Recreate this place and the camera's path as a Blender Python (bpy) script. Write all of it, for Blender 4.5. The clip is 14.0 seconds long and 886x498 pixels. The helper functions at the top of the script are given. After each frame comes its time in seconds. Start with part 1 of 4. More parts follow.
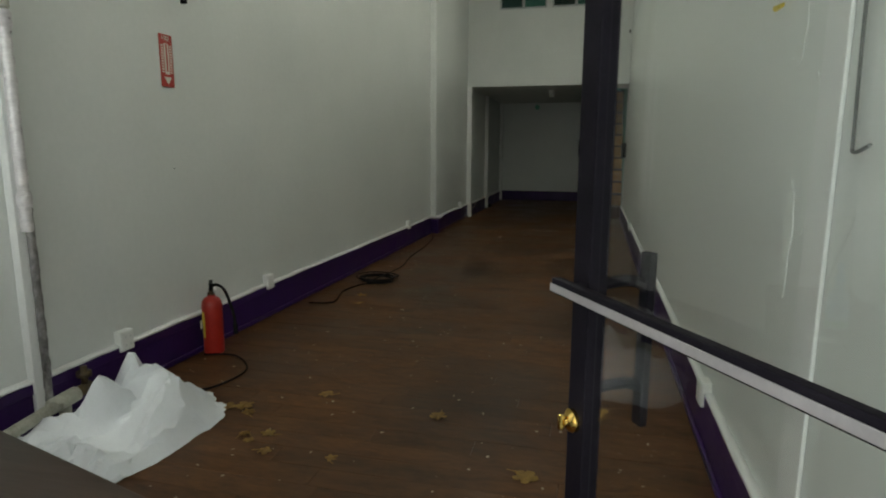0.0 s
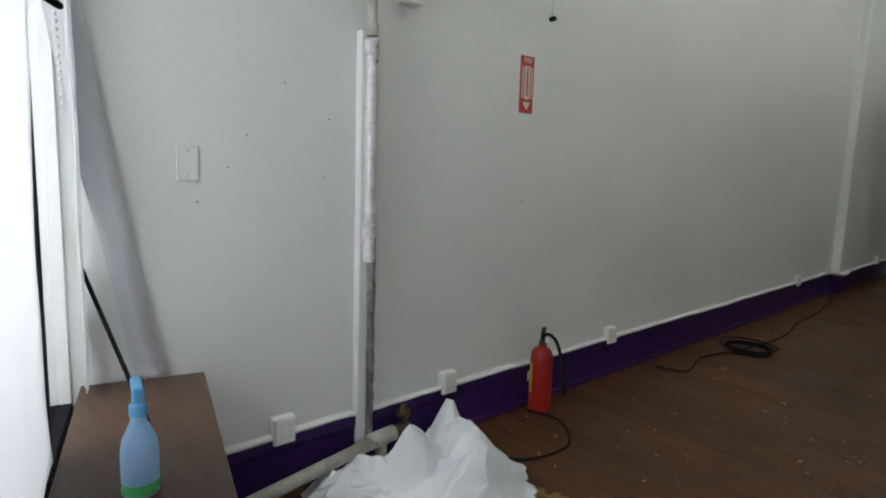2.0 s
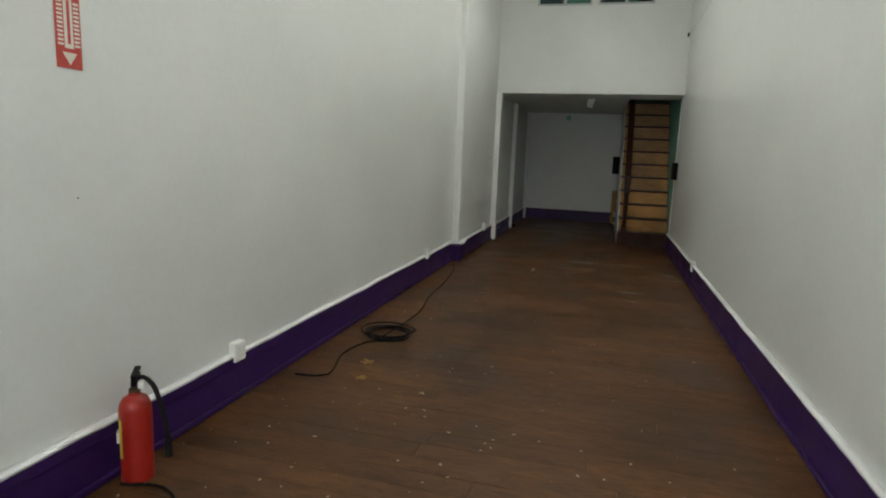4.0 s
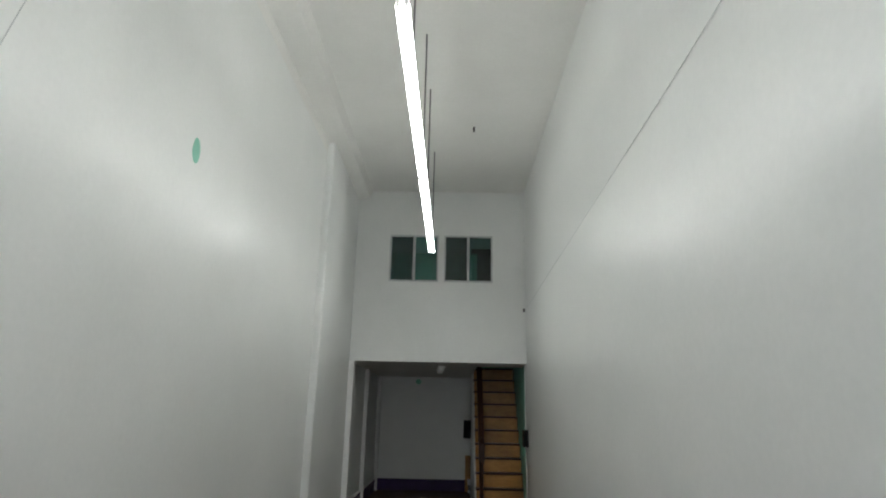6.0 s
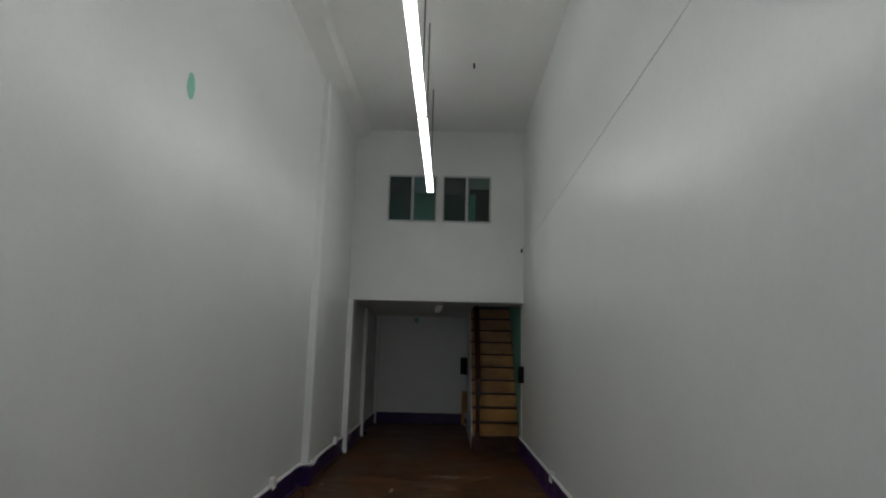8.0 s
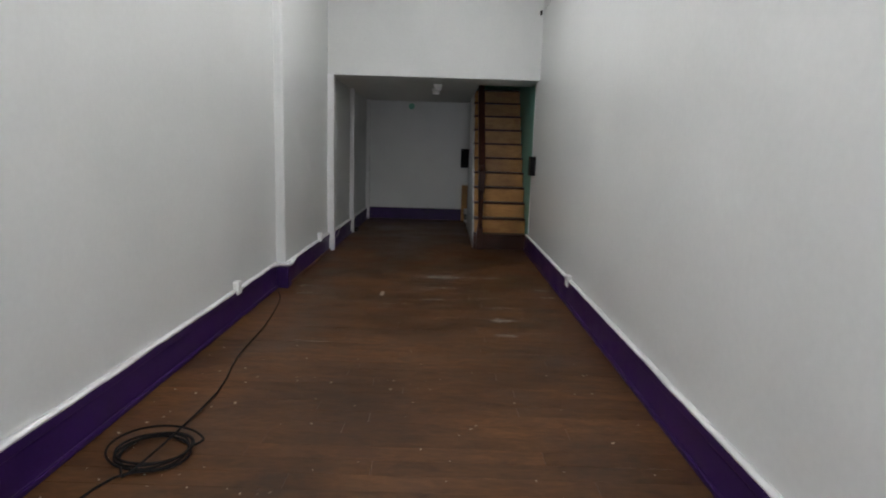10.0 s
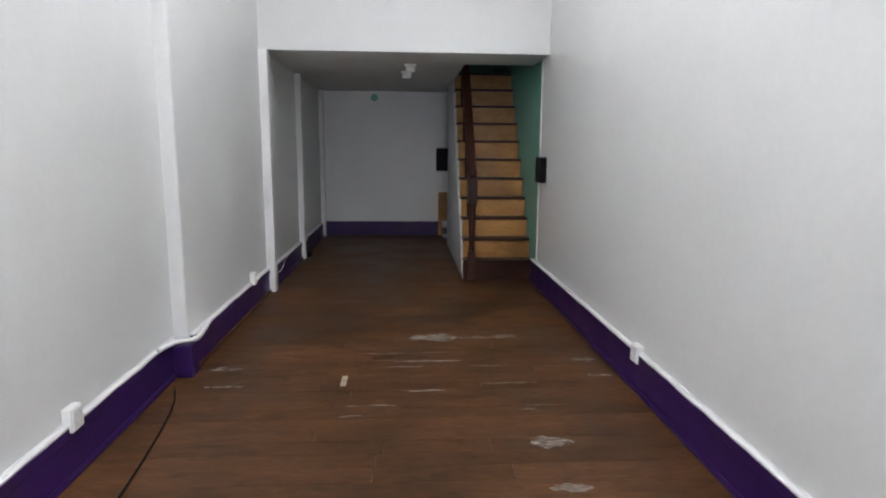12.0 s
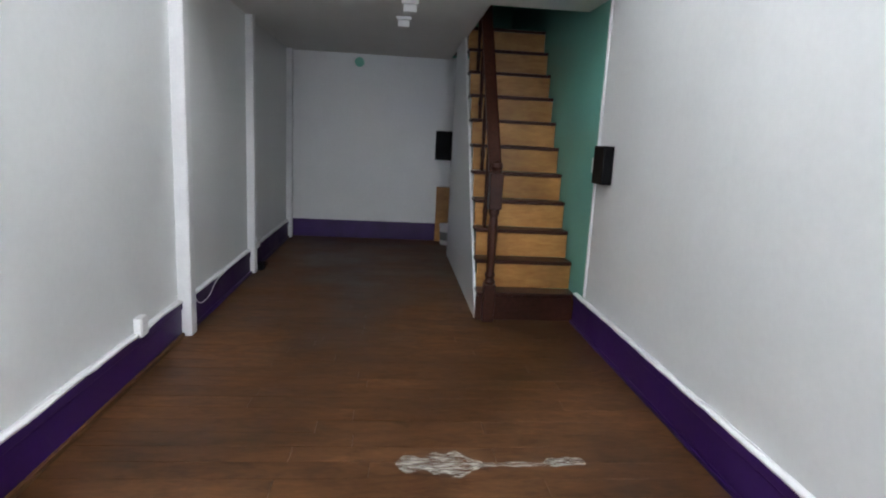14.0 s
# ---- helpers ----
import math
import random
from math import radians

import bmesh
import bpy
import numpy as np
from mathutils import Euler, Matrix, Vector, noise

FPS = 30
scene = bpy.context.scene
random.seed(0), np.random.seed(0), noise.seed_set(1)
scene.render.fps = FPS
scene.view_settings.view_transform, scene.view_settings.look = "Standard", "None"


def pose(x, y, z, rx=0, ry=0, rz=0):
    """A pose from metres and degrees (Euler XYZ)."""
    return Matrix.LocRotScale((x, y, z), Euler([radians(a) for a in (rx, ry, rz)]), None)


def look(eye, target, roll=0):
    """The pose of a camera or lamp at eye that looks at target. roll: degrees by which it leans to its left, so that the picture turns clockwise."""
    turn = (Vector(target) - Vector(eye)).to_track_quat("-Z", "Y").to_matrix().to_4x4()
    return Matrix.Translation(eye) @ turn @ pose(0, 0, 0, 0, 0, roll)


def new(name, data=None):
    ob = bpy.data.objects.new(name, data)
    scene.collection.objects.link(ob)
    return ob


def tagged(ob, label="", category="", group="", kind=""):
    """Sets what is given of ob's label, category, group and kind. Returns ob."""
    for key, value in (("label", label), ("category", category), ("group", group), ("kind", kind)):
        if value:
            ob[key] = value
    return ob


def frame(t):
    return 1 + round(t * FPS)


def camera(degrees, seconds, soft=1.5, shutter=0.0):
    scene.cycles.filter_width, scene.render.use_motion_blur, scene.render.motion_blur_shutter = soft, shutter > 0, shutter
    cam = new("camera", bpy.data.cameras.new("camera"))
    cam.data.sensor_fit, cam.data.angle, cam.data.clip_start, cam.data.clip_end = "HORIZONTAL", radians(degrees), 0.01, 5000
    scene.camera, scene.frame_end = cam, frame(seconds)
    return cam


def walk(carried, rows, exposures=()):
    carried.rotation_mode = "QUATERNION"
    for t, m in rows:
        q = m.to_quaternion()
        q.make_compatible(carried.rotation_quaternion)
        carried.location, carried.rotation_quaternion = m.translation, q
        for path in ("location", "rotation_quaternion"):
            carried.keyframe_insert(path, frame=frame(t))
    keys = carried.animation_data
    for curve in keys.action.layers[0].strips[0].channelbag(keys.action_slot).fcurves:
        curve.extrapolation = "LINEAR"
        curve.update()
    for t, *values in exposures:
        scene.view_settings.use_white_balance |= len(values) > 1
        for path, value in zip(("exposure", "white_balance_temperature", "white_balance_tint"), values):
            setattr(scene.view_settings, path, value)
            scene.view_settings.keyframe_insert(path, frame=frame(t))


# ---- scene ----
cam = camera(74.0, 14.0, soft=2.0)
PATH = [
    (0, (2.407, -0.087, 1.278), (1.922, 1.824, 0.942), 0.20),
    (0.5, (2.365, 0.163, 1.221), (1.483, 1.945, 1.002), -0.22),
    (1, (2.289, 0.275, 1.221), (1.050, 1.829, 0.999), -0.44),
    (1.5, (2.170, 0.350, 1.259), (0.634, 1.616, 1.073), 0.95),
    (2, (2.093, 0.500, 1.319), (0.616, 1.821, 1.049), 1.87),
    (2.5, (2.066, 0.635, 1.317), (0.775, 2.150, 1.116), 2.05),
    (3, (1.921, 0.839, 1.291), (0.895, 2.531, 1.000), 3.61),
    (3.5, (1.979, 1.025, 1.389), (1.120, 2.799, 1.046), 4.16),
    (3.7, (1.945, 1.138, 1.360), (1.232, 2.974, 1.010), 3.29),
    (5.8, (1.784, 1.223, 1.591), (1.729, 3.185, 1.975), 1.19),
    (6, (1.745, 1.283, 1.592), (1.708, 3.208, 2.134), 1.19),
    (6.5, (1.688, 1.312, 1.622), (1.676, 3.127, 2.462), 0.64),
    (7, (1.683, 1.296, 1.623), (1.647, 2.992, 2.682), 0.82),
    (7.5, (1.733, 1.201, 1.578), (1.698, 3.004, 2.441), 1.14),
    (8, (1.727, 1.281, 1.584), (1.703, 3.250, 1.930), 1.38),
    (8.5, (1.703, 1.599, 1.327), (1.579, 3.590, 1.174), -0.16),
    (9, (1.694, 1.760, 1.407), (1.610, 3.722, 1.025), 0.61),
    (9.2, (1.759, 1.914, 1.426), (1.724, 3.887, 1.096), 0.72),
    (11.3, (1.585, 4.127, 1.446), (1.596, 6.097, 1.098), 2.20),
    (11.5, (1.630, 4.353, 1.478), (1.615, 6.320, 1.115), 2.47),
    (12, (1.506, 4.846, 1.460), (1.632, 6.814, 1.126), 0.49),
    (12.5, (1.575, 5.347, 1.455), (1.593, 7.319, 1.121), 1.56),
    (13, (1.491, 5.853, 1.436), (1.676, 7.813, 1.086), 2.81),
    (13.5, (1.524, 6.305, 1.405), (1.704, 8.269, 1.072), 2.72),
    (14, (1.481, 6.957, 1.387), (1.656, 8.915, 1.017), 2.93),
]
walk(cam, [(t, look(eye, target, roll)) for t, eye, target, roll in PATH],
     exposures=[(0.0, -0.35, 7100, 1), (0.5, -0.15, 7100, 0), (1.5, 0.05, 6550, 11), (2.0, -0.1, 6600, 10), (3.0, 0.25, 6800, 9), (3.7, 0.6, 6850, 8), (5.8, 0.42, 6500, 11), (6.5, 0.1, 6500, 12), (7.0, -0.18, 6500, 12), (7.5, -0.40, 6470, 13),
                (8.0, -0.42, 6450, 14), (8.6, -0.2, 6450, 15), (9.2, 0.3, 6450, 16), (11.3, 1.38, 6250, 21), (12.5, 1.6, 6230, 21), (13.2, 1.72, 6180, 21), (14.0, 2.06, 6000, 19)])

# ---- world and lights ----
world = bpy.data.worlds.new("overcast_sky")
scene.world = world
world.use_nodes = True
wn = world.node_tree.nodes
sky = wn.new("ShaderNodeTexSky")
sky.sky_type = "NISHITA"
sky.sun_disc = False
sky.sun_elevation, sky.sun_rotation = radians(40), radians(200)
world.node_tree.links.new(sky.outputs[0], wn["Background"].inputs[0])
wn["Background"].inputs[1].default_value = 0.14
sun = new("sun", bpy.data.lights.new("sun", "SUN"))
sun.data.energy, sun.data.angle, sun.data.color = 0.6, radians(12), (1, 0.97, 0.92)
sun.matrix_world = look((0, -10, 10), (1, 0, 1.2))


def area(name, m, w, h, power, color):
    lamp = new(name, bpy.data.lights.new(name, "AREA"))
    lamp.data.shape, lamp.data.size, lamp.data.size_y = "RECTANGLE", w, h
    lamp.data.energy, lamp.data.color = power, color
    lamp.matrix_world = m


# sky light through the open doorway and the show window
area("doorway_daylight", look((2.25, -0.25, 1.3), (2.0, 4.0, 0.9)), 0.95, 2.0, 14, (0.90, 0.96, 1.0))
area("window_daylight", look((0.75, 0.35, 1.75), (1.4, 3.0, 1.2)), 1.4, 1.7, 27, (0.92, 0.97, 1.0))

RIGHT = 2.945       # right wall face
FRONT_Y, OPEN_Y, BACK_Y = 0.0, 10.87, 14.93
STEP_Y, STEP_X = 8.62, 0.09   # where the left wall steps into the room
SOFFIT, CEIL = 2.40, 5.32


# ---- materials ----
def mat(name, color, rough=0.5, metal=0.0, spec=0.5):
    m = bpy.data.materials.new(name)
    m.use_nodes = True
    b = m.node_tree.nodes["Principled BSDF"]
    b.inputs["Base Color"].default_value = (*color, 1)
    b.inputs["Roughness"].default_value = rough
    b.inputs["Metallic"].default_value = metal
    b.inputs["Specular IOR Level"].default_value = spec
    return m


def node(m, kind, **sets):
    n = m.node_tree.nodes.new(kind)
    for k, v in sets.items():
        n.inputs[k.replace("_", " ")].default_value = v
    return n


def wire(m, a, b):
    m.node_tree.links.new(a, b)


def coords(m, scale=(1, 1, 1), world_space=True):
    src = m.node_tree.nodes.new("ShaderNodeNewGeometry").outputs["Position"] if world_space else m.node_tree.nodes.new("ShaderNodeTexCoord").outputs["Object"]
    mp = node(m, "ShaderNodeMapping", Scale=scale)
    wire(m, src, mp.inputs["Vector"])
    return mp.outputs[0]


def worn(name, dark, light, rough=(0.4, 0.6), big=1.2, fine=40, bump=0.15, metal=0.0, scale=(1, 1, 1), world_space=True, depth=0.004, spec=0.5):
    """Paint or other coat: broad blotches and fine grain in colour, gloss and relief."""
    m = mat(name, light, 0.5, metal, spec)
    b = m.node_tree.nodes["Principled BSDF"]
    v = coords(m, scale, world_space)
    n1 = node(m, "ShaderNodeTexNoise", Scale=big, Detail=5.0, Roughness=0.6)
    n2 = node(m, "ShaderNodeTexNoise", Scale=fine, Detail=3.0)
    wire(m, v, n1.inputs["Vector"]), wire(m, v, n2.inputs["Vector"])
    add = m.node_tree.nodes.new("ShaderNodeMath")
    add.operation = "MULTIPLY_ADD"
    add.inputs[1].default_value = 0.35
    wire(m, n2.outputs[0], add.inputs[0]), wire(m, n1.outputs[0], add.inputs[2])
    ramp = m.node_tree.nodes.new("ShaderNodeValToRGB")
    ramp.color_ramp.elements[0].position, ramp.color_ramp.elements[1].position = 0.45, 0.9
    ramp.color_ramp.elements[0].color, ramp.color_ramp.elements[1].color = (*dark, 1), (*light, 1)
    wire(m, add.outputs[0], ramp.inputs[0]), wire(m, ramp.outputs[0], b.inputs["Base Color"])
    mr = node(m, "ShaderNodeMapRange")
    mr.inputs["From Min"].default_value, mr.inputs["From Max"].default_value = 0.3, 0.7
    mr.inputs["To Min"].default_value, mr.inputs["To Max"].default_value = rough
    wire(m, n1.outputs[0], mr.inputs[0]), wire(m, mr.outputs[0], b.inputs["Roughness"])
    bp = node(m, "ShaderNodeBump", Strength=bump, Distance=depth)
    wire(m, add.outputs[0], bp.inputs["Height"]), wire(m, bp.outputs[0], b.inputs["Normal"])
    return m


def wood(name, dark, light, along=(1, 14, 14), rough=(0.3, 0.5), random_tone=0.35, bump=0.2, spec=0.3):
    """Boards: grain drawn out along one axis, each piece with its own tone."""
    m = mat(name, light, 0.4, 0.0, spec)
    b = m.node_tree.nodes["Principled BSDF"]
    info = m.node_tree.nodes.new("ShaderNodeObjectInfo")
    geo = m.node_tree.nodes.new("ShaderNodeNewGeometry")
    shift = m.node_tree.nodes.new("ShaderNodeVectorMath")
    shift.operation = "MULTIPLY_ADD"
    wire(m, info.outputs["Random"], shift.inputs[0])
    shift.inputs[1].default_value = (7.0, 31.0, 13.0)
    wire(m, geo.outputs["Position"], shift.inputs[2])
    mp = node(m, "ShaderNodeMapping", Scale=along)
    wire(m, shift.outputs[0], mp.inputs["Vector"])
    n1 = node(m, "ShaderNodeTexNoise", Scale=2.2, Detail=6.0, Roughness=0.65, Distortion=0.6)
    n2 = node(m, "ShaderNodeTexNoise", Scale=9.0, Detail=4.0)
    n3 = node(m, "ShaderNodeTexNoise", Scale=1.3, Detail=4.0)
    wire(m, mp.outputs[0], n1.inputs["Vector"]), wire(m, mp.outputs[0], n2.inputs["Vector"])
    wire(m, geo.outputs["Position"], n3.inputs["Vector"])
    mix = m.node_tree.nodes.new("ShaderNodeMath")
    mix.operation = "MULTIPLY_ADD"
    mix.inputs[1].default_value = 0.4
    wire(m, n2.outputs[0], mix.inputs[0]), wire(m, n1.outputs[0], mix.inputs[2])
    ramp = m.node_tree.nodes.new("ShaderNodeValToRGB")
    ramp.color_ramp.elements[0].position, ramp.color_ramp.elements[1].position = 0.4, 0.95
    ramp.color_ramp.elements[0].color, ramp.color_ramp.elements[1].color = (*dark, 1), (*light, 1)
    wire(m, mix.outputs[0], ramp.inputs[0])
    tone = node(m, "ShaderNodeMapRange")
    tone.inputs["To Min"].default_value, tone.inputs["To Max"].default_value = 1 - random_tone, 1 + random_tone * 0.6
    wire(m, info.outputs["Random"], tone.inputs[0])
    hsv = node(m, "ShaderNodeHueSaturation")
    blot = node(m, "ShaderNodeMapRange")
    blot.inputs["From Min"].default_value, blot.inputs["From Max"].default_value = 0.3, 0.7
    blot.inputs["To Min"].default_value, blot.inputs["To Max"].default_value = 0.55, 1.45
    wire(m, n3.outputs[0], blot.inputs[0])
    both = m.node_tree.nodes.new("ShaderNodeMath")
    both.operation = "MULTIPLY"
    wire(m, tone.outputs[0], both.inputs[0]), wire(m, blot.outputs[0], both.inputs[1])
    wire(m, ramp.outputs[0], hsv.inputs["Color"]), wire(m, both.outputs[0], hsv.inputs["Value"])
    wire(m, hsv.outputs[0], b.inputs["Base Color"])
    mr = node(m, "ShaderNodeMapRange")
    mr.inputs["From Min"].default_value, mr.inputs["From Max"].default_value = 0.3, 0.7
    mr.inputs["To Min"].default_value, mr.inputs["To Max"].default_value = rough
    wire(m, n3.outputs[0], mr.inputs[0]), wire(m, mr.outputs[0], b.inputs["Roughness"])
    bp = node(m, "ShaderNodeBump", Strength=bump, Distance=0.003)
    wire(m, mix.outputs[0], bp.inputs["Height"]), wire(m, bp.outputs[0], b.inputs["Normal"])
    return m


WALL = worn("white_wall_paint", (0.68, 0.695, 0.68), (0.755, 0.765, 0.75), (0.28, 0.42), 0.9, 30, 0.25)
CEILING = worn("ceiling_paint", (0.72, 0.72, 0.69), (0.80, 0.80, 0.77), (0.5, 0.65), 0.8, 25, 0.2)
TRIM = worn("white_trim_paint", (0.72, 0.72, 0.72), (0.84, 0.84, 0.83), (0.35, 0.5), 3, 60, 0.3)
TEAL = worn("teal_wall_paint", (0.12, 0.36, 0.29), (0.17, 0.45, 0.36), (0.4, 0.55), 1.5, 40, 0.2)
PURPLE = worn("purple_gloss_paint", (0.024, 0.008, 0.062), (0.045, 0.015, 0.108), (0.28, 0.45), 3, 60, 0.08, spec=0.25)
FLOOR = wood("worn_brown_floorboard", (0.036, 0.0145, 0.0054), (0.124, 0.054, 0.0195), (2.2, 6, 6), (0.34, 0.6), 0.16, 0.15, 0.22)
SUBFLOOR = worn("dark_subfloor", (0.010, 0.005, 0.003), (0.022, 0.012, 0.007), (0.8, 0.9))
STAIN = wood("dark_stained_wood", (0.022, 0.007, 0.004), (0.060, 0.020, 0.011), (14, 1.5, 14), (0.3, 0.45), 0.12, 0.2, 0.2)
YELLOW = wood("varnished_plywood", (0.26, 0.11, 0.025), (0.46, 0.24, 0.065), (1.5, 10, 6), (0.3, 0.45), 0.15)
BENCH = wood("brown_bench_board", (0.035, 0.020, 0.014), (0.075, 0.045, 0.032), (1.2, 12, 12), (0.35, 0.5), 0.1)
FOIL = worn("foil_pipe_wrap", (0.50, 0.47, 0.49), (0.90, 0.86, 0.88), (0.25, 0.5), 9, 60, 0.9, 0.35, (1, 1, 2), depth=0.01)
DARKFOIL = worn("tarnished_pipe_wrap", (0.07, 0.065, 0.065), (0.42, 0.40, 0.40), (0.35, 0.6), 22, 70, 0.9, 0.5, (1, 1, 0.6), depth=0.006)
OLDPIPE = worn("painted_old_pipe", (0.30, 0.29, 0.24), (0.55, 0.54, 0.47), (0.5, 0.8), 12, 80, 0.6, 0.1)
BRASSOLD = worn("tarnished_brass", (0.05, 0.04, 0.03), (0.16, 0.11, 0.05), (0.4, 0.6), 20, 80, 0.4, 0.8)
BRASS = mat("polished_brass", (0.75, 0.50, 0.14), 0.2, 1.0)
PLASTIC = worn("white_outlet_plastic", (0.78, 0.78, 0.76), (0.86, 0.86, 0.84), (0.3, 0.4), 8, 90, 0.1)
BLACK = worn("black_plastic", (0.004, 0.004, 0.0045), (0.008, 0.008, 0.009), (0.35, 0.5), 8, 90, 0.2, spec=0.06)
RUBBER = worn("black_rubber", (0.008, 0.008, 0.008), (0.02, 0.018, 0.018), (0.5, 0.7), 10, 90, 0.3, spec=0.06)
DOORMETAL = worn("dark_bronze_aluminium", (0.006, 0.005, 0.008), (0.014, 0.012, 0.018), (0.5, 0.62), 6, 90, 0.12, spec=0.08)
ALU = worn("brushed_aluminium", (0.55, 0.52, 0.55), (0.74, 0.70, 0.73), (0.3, 0.45), 6, 120, 0.2, 0.7)
GREY = worn("grey_aluminium_frame", (0.38, 0.40, 0.40), (0.55, 0.57, 0.57), (0.35, 0.5), 6, 90, 0.2, 0.2)
RED = worn("red_enamel", (0.26, 0.010, 0.006), (0.40, 0.018, 0.010), (0.3, 0.45), 6, 70, 0.1)
SIGNRED = worn("red_sign_print", (0.42, 0.04, 0.03), (0.55, 0.07, 0.05), (0.4, 0.5), 8, 90, 0.1)
PAPER = worn("cream_paper", (0.66, 0.62, 0.54), (0.76, 0.73, 0.66), (0.5, 0.7), 8, 90, 0.1)
YTAG = worn("yellow_label", (0.6, 0.45, 0.05), (0.75, 0.6, 0.1), (0.5, 0.6), 8, 90, 0.1)
CABLE = worn("grey_cable_sheath", (0.10, 0.10, 0.10), (0.18, 0.18, 0.18), (0.5, 0.6), 8, 90, 0.1)
LEAF = worn("dry_leaf", (0.20, 0.11, 0.03), (0.42, 0.27, 0.08), (0.6, 0.8), 25, 120, 0.5, world_space=True)
CHIP = worn("pale_paint_chip", (0.26, 0.22, 0.16), (0.50, 0.45, 0.35), (0.6, 0.8), 20, 90, 0.3)
# pale coat for daylight reflections, put on the wall as flat shapes
REFLECTION = worn("reflection_patch", (0.70, 0.72, 0.70), (0.80, 0.81, 0.79), (0.5, 0.7), 3, 50, 0.4)
SHEET = worn("white_drop_sheet", (0.68, 0.70, 0.74), (0.78, 0.80, 0.84), (0.6, 0.8), 3, 120, 0.4)
GREENPAINT = worn("green_paint_spot", (0.16, 0.48, 0.36), (0.22, 0.56, 0.43), (0.4, 0.5), 10, 60, 0.2)
ASPHALT = worn("street_asphalt", (0.04, 0.04, 0.04), (0.065, 0.064, 0.062), (0.8, 0.9), 1, 60, 0.5)
CONCRETE = worn("pavement_concrete", (0.30, 0.29, 0.28), (0.40, 0.39, 0.37), (0.8, 0.9), 1, 40, 0.4)


def scuff_paint():
    """Thin pale dust scraped into the boards, broken up so that wood shows through."""
    m = worn("pale_scrape_dust", (0.38, 0.35, 0.30), (0.58, 0.54, 0.47), (0.6, 0.8), 14, 90, 0.3)
    b = m.node_tree.nodes["Principled BSDF"]
    n = node(m, "ShaderNodeTexNoise", Scale=1.0, Detail=6.0, Roughness=0.75)
    wire(m, coords(m, (14, 60, 20)), n.inputs["Vector"])
    ramp = m.node_tree.nodes.new("ShaderNodeValToRGB")
    ramp.color_ramp.elements[0].position, ramp.color_ramp.elements[1].position = 0.40, 0.62
    ramp.color_ramp.elements[1].color = (0.85, 0.85, 0.85, 1)
    wire(m, n.outputs[0], ramp.inputs[0]), wire(m, ramp.outputs[0], b.inputs["Alpha"])
    return m


SCUFF = scuff_paint()


def cloth_through(name, color, share):
    m = worn(name, tuple(c * 0.93 for c in color), color, (0.8, 0.9), 3, 120, 0.3)
    t = m.node_tree
    b, out = t.nodes["Principled BSDF"], t.nodes["Material Output"]
    tr = node(m, "ShaderNodeBsdfTranslucent", Color=(*color, 1))
    mix = node(m, "ShaderNodeMixShader", Fac=share)
    wire(m, b.outputs[0], mix.inputs[1]), wire(m, tr.outputs[0], mix.inputs[2]), wire(m, mix.outputs[0], out.inputs[0])
    return m


CURTAIN = cloth_through("thin_white_window_cloth", (0.80, 0.80, 0.83), 0.30)


def glass(name, color=(1, 1, 1), rough=0.0):
    m = mat(name, color, rough)
    b = m.node_tree.nodes["Principled BSDF"]
    b.inputs["Transmission Weight"].default_value, b.inputs["IOR"].default_value = 1.0, 1.45
    return m


GLASS = glass("clear_glass", (0.95, 0.98, 0.97))
# upper room's darkness is put into these two glass colours, deeper in the second
TINT = glass("tinted_window_glass", (0.30, 0.46, 0.42))
DARKPANE = glass("darkened_window_glass", (0.09, 0.13, 0.13))
# near-black: shade of the stairwell put into the colour of its added walls
STAIRSHADE = worn("stairwell_shade_black", (0.02, 0.02, 0.02), (0.05, 0.048, 0.045), (0.6, 0.8))
BLUEPLASTIC = cloth_through("blue_bottle_plastic", (0.46, 0.66, 0.88), 0.45)
BLUE = worn("blue_trigger_plastic", (0.10, 0.40, 0.75), (0.16, 0.50, 0.85), (0.35, 0.45), 8, 90, 0.1)
LIQUID = worn("green_cleaning_liquid", (0.08, 0.45, 0.16), (0.12, 0.55, 0.2), (0.2, 0.3), 8, 90, 0.0)


def glowing(name, color, strength):
    m = mat(name, (0.9, 0.9, 0.9), 0.4)
    b = m.node_tree.nodes["Principled BSDF"]
    b.inputs["Emission Color"].default_value, b.inputs["Emission Strength"].default_value = (*color, 1), strength
    return m


TUBE = glowing("lit_fluorescent_tube", (0.97, 1.0, 0.96), 17.0)
BRIGHT = glowing("overcast_daylight_backdrop", (0.95, 0.98, 1.0), 3.0)


# ---- building helpers ----
def box(bm, x0, y0, z0, x1, y1, z1, bevel=0.0, m=None):
    made = bmesh.ops.create_cube(bm, size=1.0)["verts"]
    bmesh.ops.transform(bm, verts=made, matrix=Matrix.Translation(((x0 + x1) / 2, (y0 + y1) / 2, (z0 + z1) / 2)) @ Matrix.Diagonal((x1 - x0, y1 - y0, z1 - z0, 1)))
    if bevel:
        edges = list({e for v in made for e in v.link_edges})
        made = list({v for f in bmesh.ops.bevel(bm, geom=edges, offset=bevel, segments=2, affect="EDGES", profile=0.6)["faces"] for v in f.verts} | {v for v in made if v.is_valid})
    if m is not None:
        bmesh.ops.transform(bm, verts=made, matrix=m)
    return bm


def boxm(*args, bevel=0.0, m=None):
    return box(bmesh.new(), *args, bevel=bevel, m=m)


